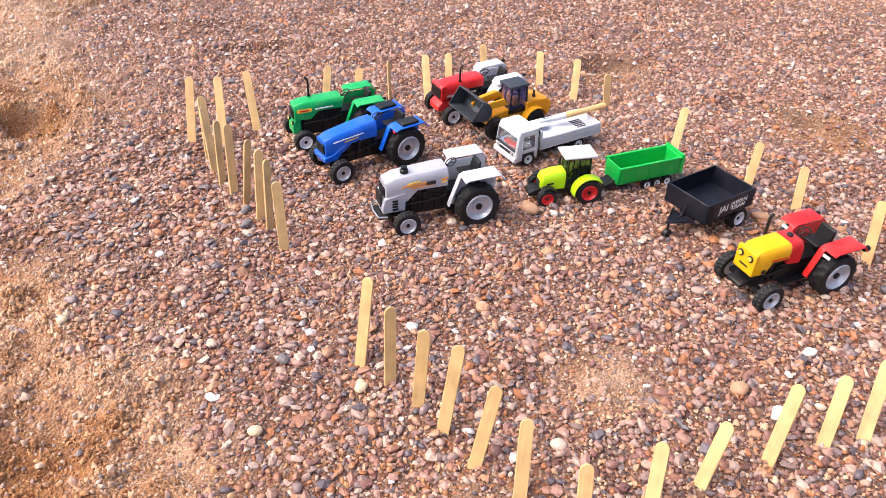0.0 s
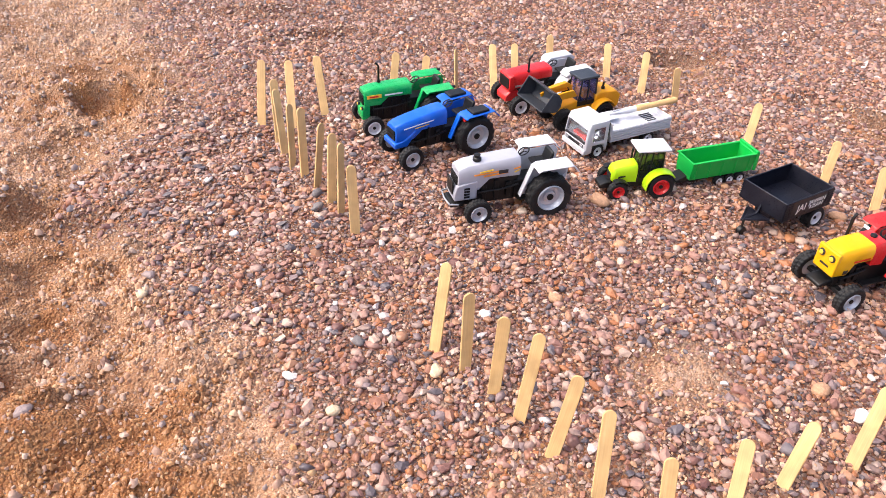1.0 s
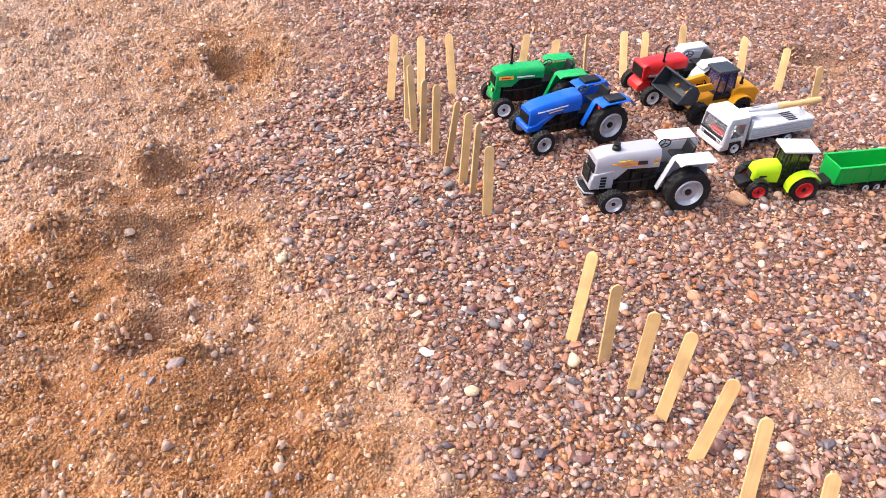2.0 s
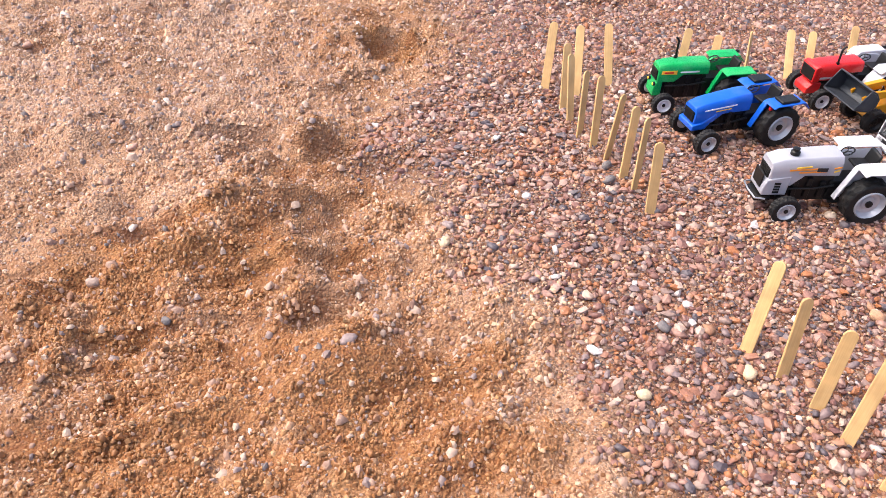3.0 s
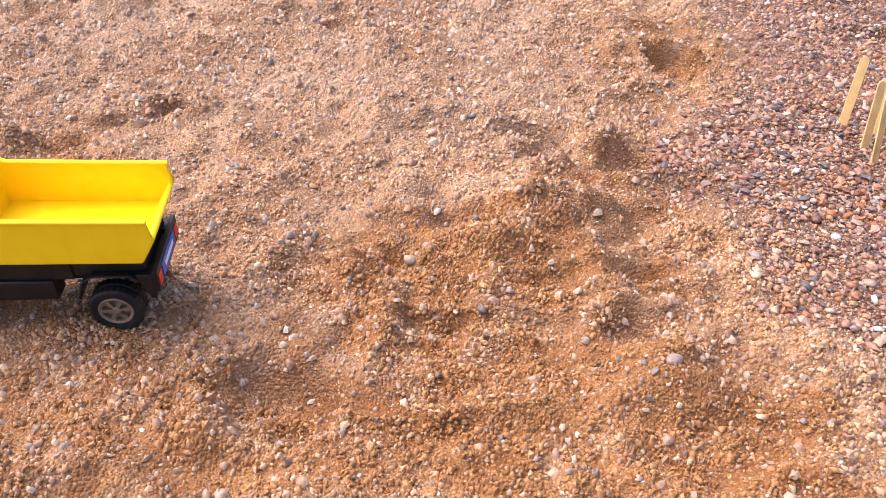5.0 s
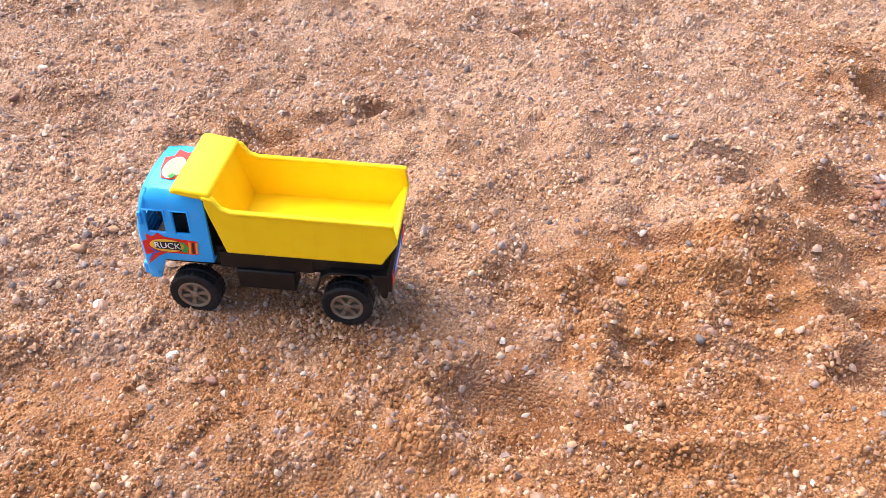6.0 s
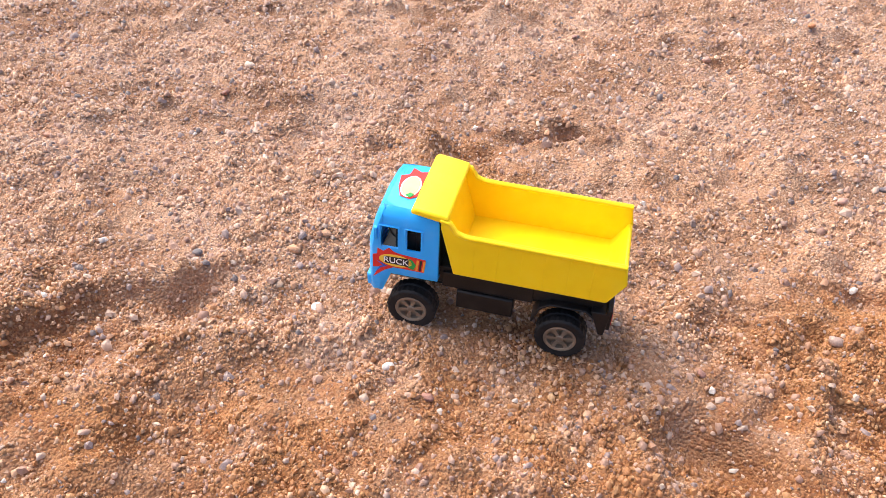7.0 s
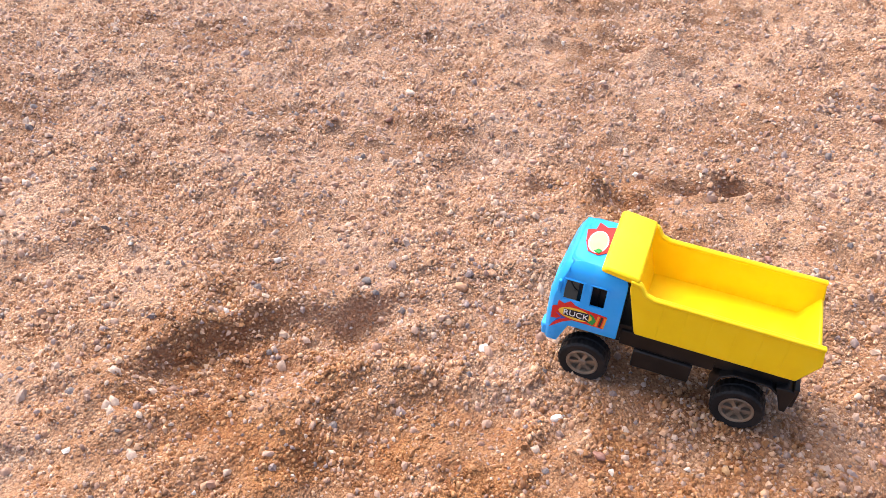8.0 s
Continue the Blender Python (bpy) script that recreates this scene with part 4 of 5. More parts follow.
        wheel(t, fx, s * tf / 2, fr, 0.0085, RED, lugs=14, chunky=0.08, rim_label="red plastic rim")


def open_box(bm, x0, x1, half, z0, z1, wall, floor, flare=0.0):
    """Floor and four walls of a cargo body; flare: how much wider it is at the top."""
    box(bm, x0, x1, -half, half, z0, z0 + floor)
    for s in (-1, 1):
        a = [(x0, s * half, z0), (x1, s * half, z0), (x1, s * (half + flare), z1), (x0, s * (half + flare), z1)]
        b = [(x0, s * (half - wall), z0), (x1, s * (half - wall), z0), (x1, s * (half + flare - wall), z1), (x0, s * (half + flare - wall), z1)]
        loft(bm, [a, b])
    for x in (x0, x1):
        e = wall if x == x0 else -wall
        loft(bm, [[(x, -half, z0), (x, half, z0), (x, half + flare, z1), (x, -half - flare, z1)], [(x + e, -half, z0), (x + e, half, z0), (x + e, half + flare, z1), (x + e, -half - flare, z1)]])


def green_trailer():
    t = thing("trailer", parked(0.2365, 0.7610, -158), "bright green toy tipping trailer, empty, hitched behind the lime tractor", "toy trailer", "parked toy vehicles")
    bm = bmesh.new()
    open_box(bm, -0.041, 0.040, 0.0135, 0.013, 0.0345, 0.0016, 0.0015, 0.0015)
    part("cargo_body", bm, TRAILER_GREEN, t, bevel=0.0006)
    bm = bmesh.new()
    ribbon(bm, [(0.0415, 0.035), (-0.042, 0.035)], 0.0132, 0.0162, 0.0012)
    ribbon(bm, [(0.0415, 0.035), (-0.042, 0.035)], -0.0162, -0.0132, 0.0012)
    box(bm, -0.0435, -0.0405, -0.016, 0.016, 0.0335, 0.0375)
    for s in (-1, 1):
        box(bm, -0.0445, -0.041, s * 0.015 - 0.0012, s * 0.015 + 0.0012, 0.014, 0.0365)
        for k in range(5):
            x = -0.034 + k * 0.017
            y0, y1 = sorted((s * 0.0140, s * 0.0152))
            box(bm, x, x + 0.0012, y0, y1, 0.0135, 0.0345)
    part("rim_rail", bm, TRAILER_GREEN, t, bevel=0.0004)
    bm = bmesh.new()
    box(bm, -0.036, 0.034, -0.008, 0.008, 0.008, 0.013)
    prism(bm, [(0.034, 0.008), (0.052, 0.009), (0.052, 0.0115), (0.040, 0.016), (0.034, 0.016)], -0.008, 0.008)
    part("chassis", bm, BLACK, t, bevel=0.0005)
    for x in (-0.027, -0.0135, 0.0):
        for s in (-1, 1):
            wheel(t, x, s * 0.0125, 0.0062, 0.0055, WHITE_RIM, lugs=10, chunky=0.08)


def black_trailer():
    t = thing("trailer", parked(0.2895, 0.6850, -147), "black toy farm trailer with white lettering, empty, drawbar on gravel", "toy trailer", "parked toy vehicles")
    bm = bmesh.new()
    open_box(bm, -0.0355, 0.0355, 0.0275, 0.0240, 0.0455, 0.0016, 0.0016)
    part("cargo_body", bm, NAVY, t, bevel=0.0005)
    for s in (-1, 1):
        for k in range(8):
            z = 0.0250 + k * 0.0025
            y0, y1 = sorted((s * 0.0275, s * 0.0281))
            part("side_rib", made(box, -0.0355, -0.0255, y0, y1, z, z + 0.0013), NAVY, t)
            part("side_rib", made(box, 0.0255, 0.0355, y0, y1, z, z + 0.0013), NAVY, t)
    for s in (-1, 1):
        turn = Matrix.Translation((0.0, s * 0.0279, 0.0348)) @ (Matrix.Rotation(math.pi, 4, "Z") if s > 0 else Matrix()) @ Matrix.Rotation(math.pi / 2, 4, "X")
        words("JAI", 0.0115, turn @ Matrix.Translation((-0.011, 0.0, 0)), INK_WHITE, t)
        words("JAWAN", 0.0072, turn @ Matrix.Translation((0.0115, 0.0026, 0)), INK_WHITE, t)
        words("KISAN", 0.0072, turn @ Matrix.Translation((0.0115, -0.0030, 0)), INK_WHITE, t)
    bm = bmesh.new()
    box(bm, -0.030, 0.030, -0.010, 0.010, 0.0165, 0.0245)
    box(bm, -0.023, -0.017, -0.023, 0.023, 0.009, 0.0195)
    part("chassis", bm, NAVY, t, bevel=0.0005)
    bm = bmesh.new()
    prism(bm, [(0.034, 0.0185), (0.034, 0.0215), (0.060, 0.0205), (0.060, 0.0185)], -0.0016, 0.0016)
    tube(bm, [(0.0355, -0.014, 0.020), (0.060, 0.0, 0.0195), (0.0355, 0.014, 0.020)], 0.0016)
    loft(bm, [[(0.0355, -0.012, 0.0195), (0.0355, 0.012, 0.0195), (0.060, 0.001, 0.019), (0.060, -0.001, 0.019)], [(0.0355, -0.012, 0.0205), (0.0355, 0.012, 0.0205), (0.060, 0.001, 0.020), (0.060, -0.001, 0.020)]])
    prism(bm, [(0.036, 0.020), (0.036, 0.030), (0.039, 0.022), (0.044, 0.020)], -0.001, 0.001)
    part("drawbar", bm, NAVY, t, bevel=0.0004)
    part("jockey_wheel", made(lathe, [(0.004, -0.003), (0.005, -0.002), (0.005, 0.002), (0.004, 0.003)], 16, (0.056, 0, 0.005)), BLACK, t, smooth=True)
    part("stand", made(tube, [(0.056, 0, 0.005), (0.056, 0, 0.0195)], 0.0013), BLACK, t, smooth=True)
    for s in (-1, 1):
        wheel(t, -0.021, s * 0.0228, 0.0122, 0.011, WHITE_RIM, lugs=16, chunky=0.06)


def white_truck():
    t = thing("truck", parked(0.1320, 0.8320, -149), "white toy cargo truck with dropside bed on gravel", "toy truck", "parked toy vehicles")
    hw, fx, rx, r = 0.021, 0.037, -0.038, 0.0090
    bm = bmesh.new()
    rows = []
    zs = (0.009, 0.018, 0.0225, 0.0388, 0.0425, 0.0455)
    for z in zs:
        k = max(0.0, (z - 0.0265) / 0.0225)
        nose, w = 0.055 - 0.006 * k * k, hw - 0.0015 * k * k
        xs = (0.025, 0.029, 0.0385, 0.046 - 0.002 * k, nose - 0.0015)
        ring = [(x, w, z) for x in xs] + [(nose, w - 0.002, z), (nose, 0, z), (nose, -w + 0.002, z)] + [(x, -w, z) for x in xs[::-1]]
        rows.append([bm.verts.new(p) for p in ring])
    n = len(rows[0])
    for a in range(len(rows) - 1):
        for i in range(n):
            j = (i + 1) % n
            if zs[a] == 0.0225 and i in (1, 2, 5, 6, 9, 10):
                continue
            if a == 0 and i in (1, 2, 9, 10):
                continue
            bm.faces.new((rows[a][i], rows[a][j], rows[a + 1][j], rows[a + 1][i]))
    bm.faces.new(rows[-1])
    part("cab", bm, WHITE, t, "white plastic cab", bevel=0.0008, solid=0.0014)
    part("cab_glass", made(loft, [[(0.0280, -0.0196, 0.022), (0.0280, 0.0196, 0.022), (0.0532, 0.0186, 0.022), (0.0532, -0.0186, 0.022)], [(0.0280, -0.0190, 0.0392), (0.0280, 0.0190, 0.0392), (0.0500, 0.018, 0.0392), (0.0500, -0.018, 0.0392)]]), CLEAR, t)
    part("interior", made(box, 0.038, 0.048, -0.013, 0.013, 0.018, 0.0245), INK_RED, t, "red seats behind the windscreen", bevel=0.002)
    part("grille", made(box, 0.0545, 0.0562, -0.0165, 0.0165, 0.0152, 0.0190), INK_DARK, t, "black grille strip", bevel=0.0004)
    part("wiper_panel", made(box, 0.0538, 0.0557, -0.0190, 0.0190, 0.0208, 0.0228), INK_DARK, t)
    part("bumper", made(box, 0.048, 0.0575, -0.0215, 0.0215, 0.008, 0.0145), WHITE, t, bevel=0.001)
    for s in (-1, 1):
        part("headlight", made(box, 0.0550, 0.0566, s * 0.0135 - 0.0025, s * 0.0135 + 0.0025, 0.0156, 0.0187), STEEL, t, bevel=0.0003)
        part("mirror", made(box, 0.047, 0.0485, s * 0.0225 - 0.0008, s * 0.0225 + 0.0008, 0.027, 0.034), WHITE, t, bevel=0.0003)
    part("chassis", made(box, -0.060, 0.045, -0.011, 0.011, 0.009, 0.016), BLACK, t, bevel=0.0005)
    part("cab_gap", made(box, 0.0215, 0.0245, -0.019, 0.019, 0.012, 0.042), BLACK, t, "black cab rear frame", bevel=0.0004)
    bm = bmesh.new()
    open_box(bm, -0.070, 0.0205, 0.0215, 0.0165, 0.0315, 0.0013, 0.0085)
    box(bm, 0.0188, 0.0205, -0.0215, 0.0215, 0.0315, 0.0405)
    part("cargo_bed", bm, WHITE, t, bevel=0.0004)
    for s in (-1, 1):
        for k in range(5):
            y0, y1 = sorted((s * 0.0213, s * 0.0222))
            part("side_rail", made(box, -0.070, 0.0195, y0, y1, 0.0172 + k * 0.0029, 0.0190 + k * 0.0029), WHITE, t)
    for i in range(5):
        part("print", made(box, -0.060 + i * 0.0006, -0.044, -0.008 + i * 0.004, -0.006 + i * 0.004, 0.0252, 0.0256), INK_DARK, t)
    for s in (-1, 1):
        wheel(t, fx, s * 0.0185, r, 0.0075, WHITE_RIM, lugs=18, chunky=0.05)
        wheel(t, rx, s * 0.0185, r, 0.0075, WHITE_RIM, lugs=18, chunky=0.05)
    bed = t.matrix_world
    tool = thing("hand_shovel", bed @ pose(-0.050, -0.004, 0.0345, 0, 6, -11), "toy shovel with wooden handle lying across the white truck bed", "toy shovel")
    part("handle", made(lathe, [(0.0012, -0.029), (0.0034, -0.0285), (0.0040, -0.026), (0.0036, 0.0), (0.0039, 0.028), (0.0034, 0.0298), (0.0012, 0.030)], 16, (-0.012, 0, 0.003), "x"), WOOD, tool, "pale wooden handle", smooth=True)
    part("ferrule", made(lathe, [(0.0040, 0.0), (0.0040, 0.010), (0.0030, 0.014), (0.0016, 0.022), (0.0014, 0.034)], 14, (0.014, 0, 0.003), "x"), WHITE, tool, "white metal ferrule", smooth=True)
    part("blade", made(box, 0.040, 0.060, -0.010, 0.010, 0.0005, 0.0018), WHITE, tool, bevel=0.0005)


def wheel_loader():
    t = thing("wheel_loader", parked(0.0930, 0.8930, -150), "orange yellow toy wheel loader with dark bucket on gravel", "toy loader", "parked toy vehicles")
    fx, rx, r, tr = 0.030, -0.028, 0.0138, 0.038
    bm = bmesh.new()
    prism(bm, [(-0.055, 0.015), (-0.057, 0.030), (-0.050, 0.0365), (-0.026, 0.039), (-0.018, 0.036), (-0.018, 0.013), (-0.045, 0.012)], -0.015, 0.015)
    part("engine_cover", bm, ORANGE, t, bevel=0.0016)
    part("front_frame", made(prism, [(-0.016, 0.012), (-0.016, 0.026), (0.010, 0.031), (0.030, 0.027), (0.036, 0.014), (0.020, 0.010)], -0.011, 0.011), ORANGE, t, bevel=0.0012)
    for s in (-1, 1):
        y0, y1 = sorted((s * 0.0085, s * 0.0115))
        part("lift_arm", made(prism, [(0.008, 0.038), (0.014, 0.047), (0.034, 0.046), (0.049, 0.040), (0.047, 0.035), (0.030, 0.037)], y0, y1), ORANGE, t, bevel=0.0006)
        bm = bmesh.new()
        ribbon(bm, [(rx + (r + 0.002) * math.cos(radians(a)), r + (r + 0.002) * math.sin(radians(a))) for a in range(160, 10, -18)], *sorted((s * 0.0135, s * 0.0245)), 0.0015)
        part("mudguard", bm, ORANGE, t, bevel=0.0005)
    part("tilt_link", made(prism, [(0.008, 0.038), (0.012, 0.050), (0.020, 0.055), (0.046, 0.051), (0.045, 0.047), (0.018, 0.049)], -0.003, 0.003), ORANGE, t, bevel=0.0005)
    bm = bmesh.new()
    curve = [(0.050, 0.033), (0.045, 0.038), (0.044, 0.046), (0.049, 0.053), (0.057, 0.057)]
    ribbon(bm, curve, -0.028, 0.028, 0.0016)
    ribbon(bm, [(0.071, 0.037), (0.050, 0.033)], -0.028, 0.028, 0.0016)
    for s in (-1, 1):
        y0, y1 = sorted((s * 0.0268, s * 0.0282))
        prism(bm, curve + [(0.071, 0.037)], y0, y1)
    part("bucket", bm, SLATE, t, "dark slate bucket", bevel=0.0006)
    bm = bmesh.new()
    for s in (-1, 1):
        for x0, x1 in ((0.006, 0.003), (-0.007, -0.008), (-0.020, -0.019)):
            tube(bm, [(x0, s * 0.0115, 0.028), (x1, s * 0.0108, 0.058)], 0.0011, 6)
    box(bm, -0.020, 0.007, -0.0118, 0.0118, 0.024, 0.030)
    part("cab_frame", bm, BLACK, t, "dark cab frame")
    part("cab_glass", made(loft, [[(0.0055, -0.0108, 0.03), (0.0055, 0.0108, 0.03), (-0.0192, 0.0108, 0.03), (-0.0192, -0.0108, 0.03)], [(0.003, -0.0102, 0.058), (0.003, 0.0102, 0.058), (-0.0185, 0.0102, 0.058), (-0.0185, -0.0102, 0.058)]]), VIOLET, t, "violet tinted cab glass")
    part("seat", made(box, -0.014, -0.005, -0.005, 0.005, 0.030, 0.042), ORANGE, t, bevel=0.001)
    part("roof", made(box, -0.0215, 0.0075, -0.013, 0.013, 0.058, 0.061), SLATE, t, "dark cab roof", bevel=0.001)
    exhaust(t, -0.034, 0.006, 0.037, 0.047, 0, 0.0014)
    part("axle", made(box, rx - 0.003, fx + 0.003, -0.006, 0.006, 0.010, 0.016), BLACK, t)
    for s in (-1, 1):
        wheel(t, fx, s * tr / 2, r, 0.011, BLACK, lugs=16, chunky=0.07)
        wheel(t, rx, s * tr / 2, r, 0.011, BLACK, lugs=16, chunky=0.07)


def dump_truck(m):
    t = thing("dump_truck", m, "sky blue and yellow toy dump truck, empty tipper, on sand", "toy truck")
    hw = 0.034
    # cab shell, with open windows
    bm = bmesh.new()
    zs = (0.034, 0.053, 0.060, 0.0785, 0.0975, 0.1050, 0.1095, 0.1115)
    rows = []
    for z in zs:
        k = max(0.0, (z - 0.074) / 0.038)
        nose = 0.0935 - 0.010 * k ** 1.6
        w = hw - 0.0015 * k - 0.006 * max(0.0, (z - 0.103) / 0.009) ** 2
        back = 0.0395 + 0.003 * max(0.0, (z - 0.103) / 0.009) ** 2
        f1, f0 = 0.0845 - 0.004 * k, nose - 0.004
        xs = (back, 0.0524, 0.063, 0.070, 0.0755, 0.0825, f1, f0)
        ring = [(x, w, z) for x in xs] + [(nose - 0.0015, w - 0.0028, z), (nose, w - 0.008, z), (nose + 0.001, 0, z), (nose, -w + 0.008, z), (nose - 0.0015, -w + 0.0028, z)] + [(x, -w, z) for x in xs[::-1]]
        rows.append([bm.verts.new(p) for p in ring])
    n = len(rows[0])
    for a in range(len(rows) - 1):
        for i in range(n):
            j = (i + 1) % n
            if a == 0 and (i <= 4 or 15 <= i <= 19 or i == n - 1):
                continue
            if a == 3 and i in (1, 3, 4, 5, 9, 10, 14, 15, 16, 18):
                continue
            bm.faces.new((rows[a][i], rows[a][j], rows[a + 1][j], rows[a + 1][i]))
    bm.faces.new(rows[-1])
    for s in (0, 1):
        o = 0 if s == 0 else 15
        e = rows[0][5] if s == 0 else rows[0][15]
        a1, a2 = (rows[1][4], rows[1][5]) if s == 0 else (rows[1][16], rows[1][15])
        bm.faces.new((e, a2, a1))
    cab = part("cab", bm, SKY_BLUE, t, "sky blue plastic cab", bevel=0.0010, solid=0.0022)
    for s in (-1, 1):
        for x0, x1 in ((0.0512, 0.0642), (0.0688, 0.0835)):
            bm = bmesh.new()
            y0, y1 = sorted((s * (hw - 0.0004), s * (hw + 0.0008)))
            box(bm, x0, x1, y0, y1, 0.0770, 0.0783)
            box(bm, x0, x1, y0, y1, 0.0977, 0.0987)
            box(bm, x0 - 0.0006, x0 + 0.0006, y0, y1, 0.0770, 0.0987)
            box(bm, x1 - 0.0006, x1 + 0.0006, y0, y1, 0.0770, 0.0987)
            part("window_trim", bm, SKY_BLUE, cab, bevel=0.0003)
    for i in range(5):
        part("grille_rib", made(box, 0.0920, 0.0956, -0.023 + 0.001 * i, 0.023 - 0.001 * i, 0.0500 + i * 0.0052, 0.0524 + i * 0.0052), SKY_BLUE, cab, bevel=0.0008)
    part("bumper", made(box, 0.0880, 0.0958, -0.0325, 0.0325, 0.0345, 0.0455), SKY_BLUE, cab, bevel=0.0014)
    for s in (-1, 1):
        part("headlight", made(box, 0.0920, 0.0970, s * 0.024 - 0.005, s * 0.024 + 0.005, 0.0375, 0.0430), SKY_BLUE, cab, bevel=0.0010)
        part("corner_lamp", made(box, 0.0820, 0.0890, s * 0.0345 - 0.0006, s * 0.0345 + 0.0006, 0.0375, 0.0415), SKY_BLUE, cab, bevel=0.0004)
        part("mirror", made(box, 0.0855, 0.0880, s * 0.0345 - 0.0016, s * 0.0345 + 0.0016, 0.085, 0.096), SKY_BLUE, cab, bevel=0.0006)
    # seats filled out into a black block, added so the windows look dark
    bm = bmesh.new()
    box(bm, 0.041, 0.088, -0.030, 0.030, 0.054, 0.063)
    box(bm, 0.044, 0.058, -0.027, 0.027, 0.063, 0.099)
    box(bm, 0.058, 0.074, -0.027, 0.027, 0.063, 0.090)
    ring_tube(bm, (0.078, 0.013, 0.080), 0.0075, 0.001, radians(-50))
    part("interior", bm, BLACK, t, "black steering wheel and seats, filled out by an added block to darken the windows", bevel=0.001)
    bm = bmesh.new()
    box(bm, 0.0385, 0.0402, -0.032, 0.032, 0.056, 0.108)
    part("rear_wall", bm, BLACK, t, bevel=0.0004)
    # stickers on doors, roof and tail
    for s in (-1, 1):
        y_a, y_b, y_c = hw + 0.0011, hw + 0.0014, hw + 0.0017
        part("door_sticker", made(prism, [(0.0895, 0.0695), (0.0860, 0.0708), (0.0855, 0.0765), (0.0810, 0.0745), (0.0765, 0.0785), (0.0725, 0.0752), (0.0680, 0.0742), (0.0480, 0.0725),
                                          (0.0495, 0.0600), (0.0730, 0.0600), (0.0800, 0.0560), (0.0895, 0.0470), (0.0845, 0.0580), (0.0895, 0.0570)],
                                  *sorted((s * y_a, s * y_b))), INK_RED, cab, "red and yellow zigzag sticker")
        ell = [(0.0715 + 0.0130 * math.cos(a * 0.3142), 0.0670 + 0.0058 * math.sin(a * 0.3142)) for a in range(20)]
        part("sticker_oval", made(prism, ell, *sorted((s * y_b, s * y_c))), INK_YELLOW, cab)
        part("sticker_bolt", made(prism, [(0.0860, 0.0640), (0.0810, 0.0600), (0.0840, 0.0590), (0.0880, 0.0515), (0.0830, 0.0580), (0.0780, 0.0605)], *sorted((s * y_b, s * y_c))), INK_BLUE, cab)
        part("sticker_leaf", made(prism, [(0.0615, 0.0625), (0.0575, 0.0610), (0.0555, 0.0660), (0.0580, 0.0700), (0.0605, 0.0715), (0.0635, 0.0675)], *sorted((s * y_b, s * y_c))), INK_GREEN, cab)
        for k, mm in enumerate((INK_ORANGE, INK_DARK, INK_ORANGE)):
            x = 0.0560 - k * 0.0026
            part("sticker_stripe", made(prism, [(x, 0.0610), (x - 0.0017, 0.0610), (x - 0.0028, 0.0715), (x - 0.0011, 0.0715)], *sorted((s * y_b, s * y_c))), mm, cab)
        part("sticker_band", made(prism, [(0.0612, 0.0632), (0.0612, 0.0702), (0.0622, 0.0712), (0.0806, 0.0702), (0.0806, 0.0638)], *sorted((s * (y_b + 0.0001), s * (y_c + 0.0001)))), INK_DARK, cab)
        flip = (Matrix.Rotation(math.pi, 4, "Z") if s > 0 else Matrix()) @ Matrix.Rotation(math.pi / 2, 4, "X")
        words("RUCK", 0.0074, Matrix.Translation((0.0710, s * (y_c + 0.0003), 0.0670)) @ flip, INK_WHITE, cab)
    roof_z = 0.1132

    def roof_print(name, pts, dz, material):
        bm2 = bmesh.new()
        lo = [bm2.verts.new((x, y, roof_z + dz - 0.0004)) for x, y in pts]
        hi = [bm2.verts.new((x, y, roof_z + dz)) for x, y in pts]
        bm2.faces.new(lo[::-1])
        bm2.faces.new(hi)
        for i in range(len(pts)):
            j = (i + 1) % len(pts)
            bm2.faces.new((lo[i], lo[j], hi[j], hi[i]))
        part(name, bm2, material, cab)

    roof_print("roof_sticker", [(0.078, 0.004), (0.080, -0.010), (0.074, -0.013), (0.073, -0.022), (0.066, -0.018), (0.058, -0.021), (0.058, 0.010), (0.066, 0.017), (0.074, 0.015)], 0.0, INK_RED)
    roof_print("sticker_oval", [(0.069 + 0.0075 * math.cos(a * 0.3142), 0.002 + 0.0135 * math.sin(a * 0.3142)) for a in range(20)], 0.0003, INK_WHITE)
    roof_print("sticker_oval", [(0.069 + 0.0064 * math.cos(a * 0.3142), 0.002 + 0.0122 * math.sin(a * 0.3142)) for a in range(20)], 0.0006, INK_PEACH)
    roof_print("sticker_leaf", [(0.070, 0.014), (0.066, 0.016), (0.064, 0.012), (0.067, 0.010)], 0.0008, INK_GREEN)
    # chassis
    bm = bmesh.new()
    box(bm, -0.088, 0.090, -0.016, 0.016, 0.034, 0.050)
    box(bm, -0.086, 0.040, -0.028, 0.028, 0.048, 0.0640)
    part("chassis", bm, BLACK, t, "black plastic chassis", bevel=0.0006)
    for s in (-1, 1):
        y0, y1 = sorted((s * 0.016, s * 0.0325))
        part("fuel_tank", made(prism, [(-0.020, 0.028), (-0.020, 0.0455), (0.024, 0.0455), (0.024, 0.028)], y0, y1), BLACK, t, bevel=0.0012)
        part("sill", made(box, -0.034, 0.036, *sorted((s * 0.020, s * 0.0300)), 0.0455, 0.0600), BLACK, t, bevel=0.0006)
        bm = bmesh.new()
        ribbon(bm, [(-0.036, 0.030), (-0.041, 0.0450), (-0.048, 0.0500), (-0.074, 0.0500), (-0.080, 0.0450)][::-1], *sorted((s * 0.017, s * 0.0345)), 0.0018)
        part("mudguard", bm, BLACK, t, bevel=0.0006)
        part("mud_flap", made(prism, [(-0.078, 0.052), (-0.092, 0.052), (-0.090, 0.030), (-0.086, 0.030)], *sorted((s * 0.019, s * 0.0340))), BLACK, t, bevel=0.0006)
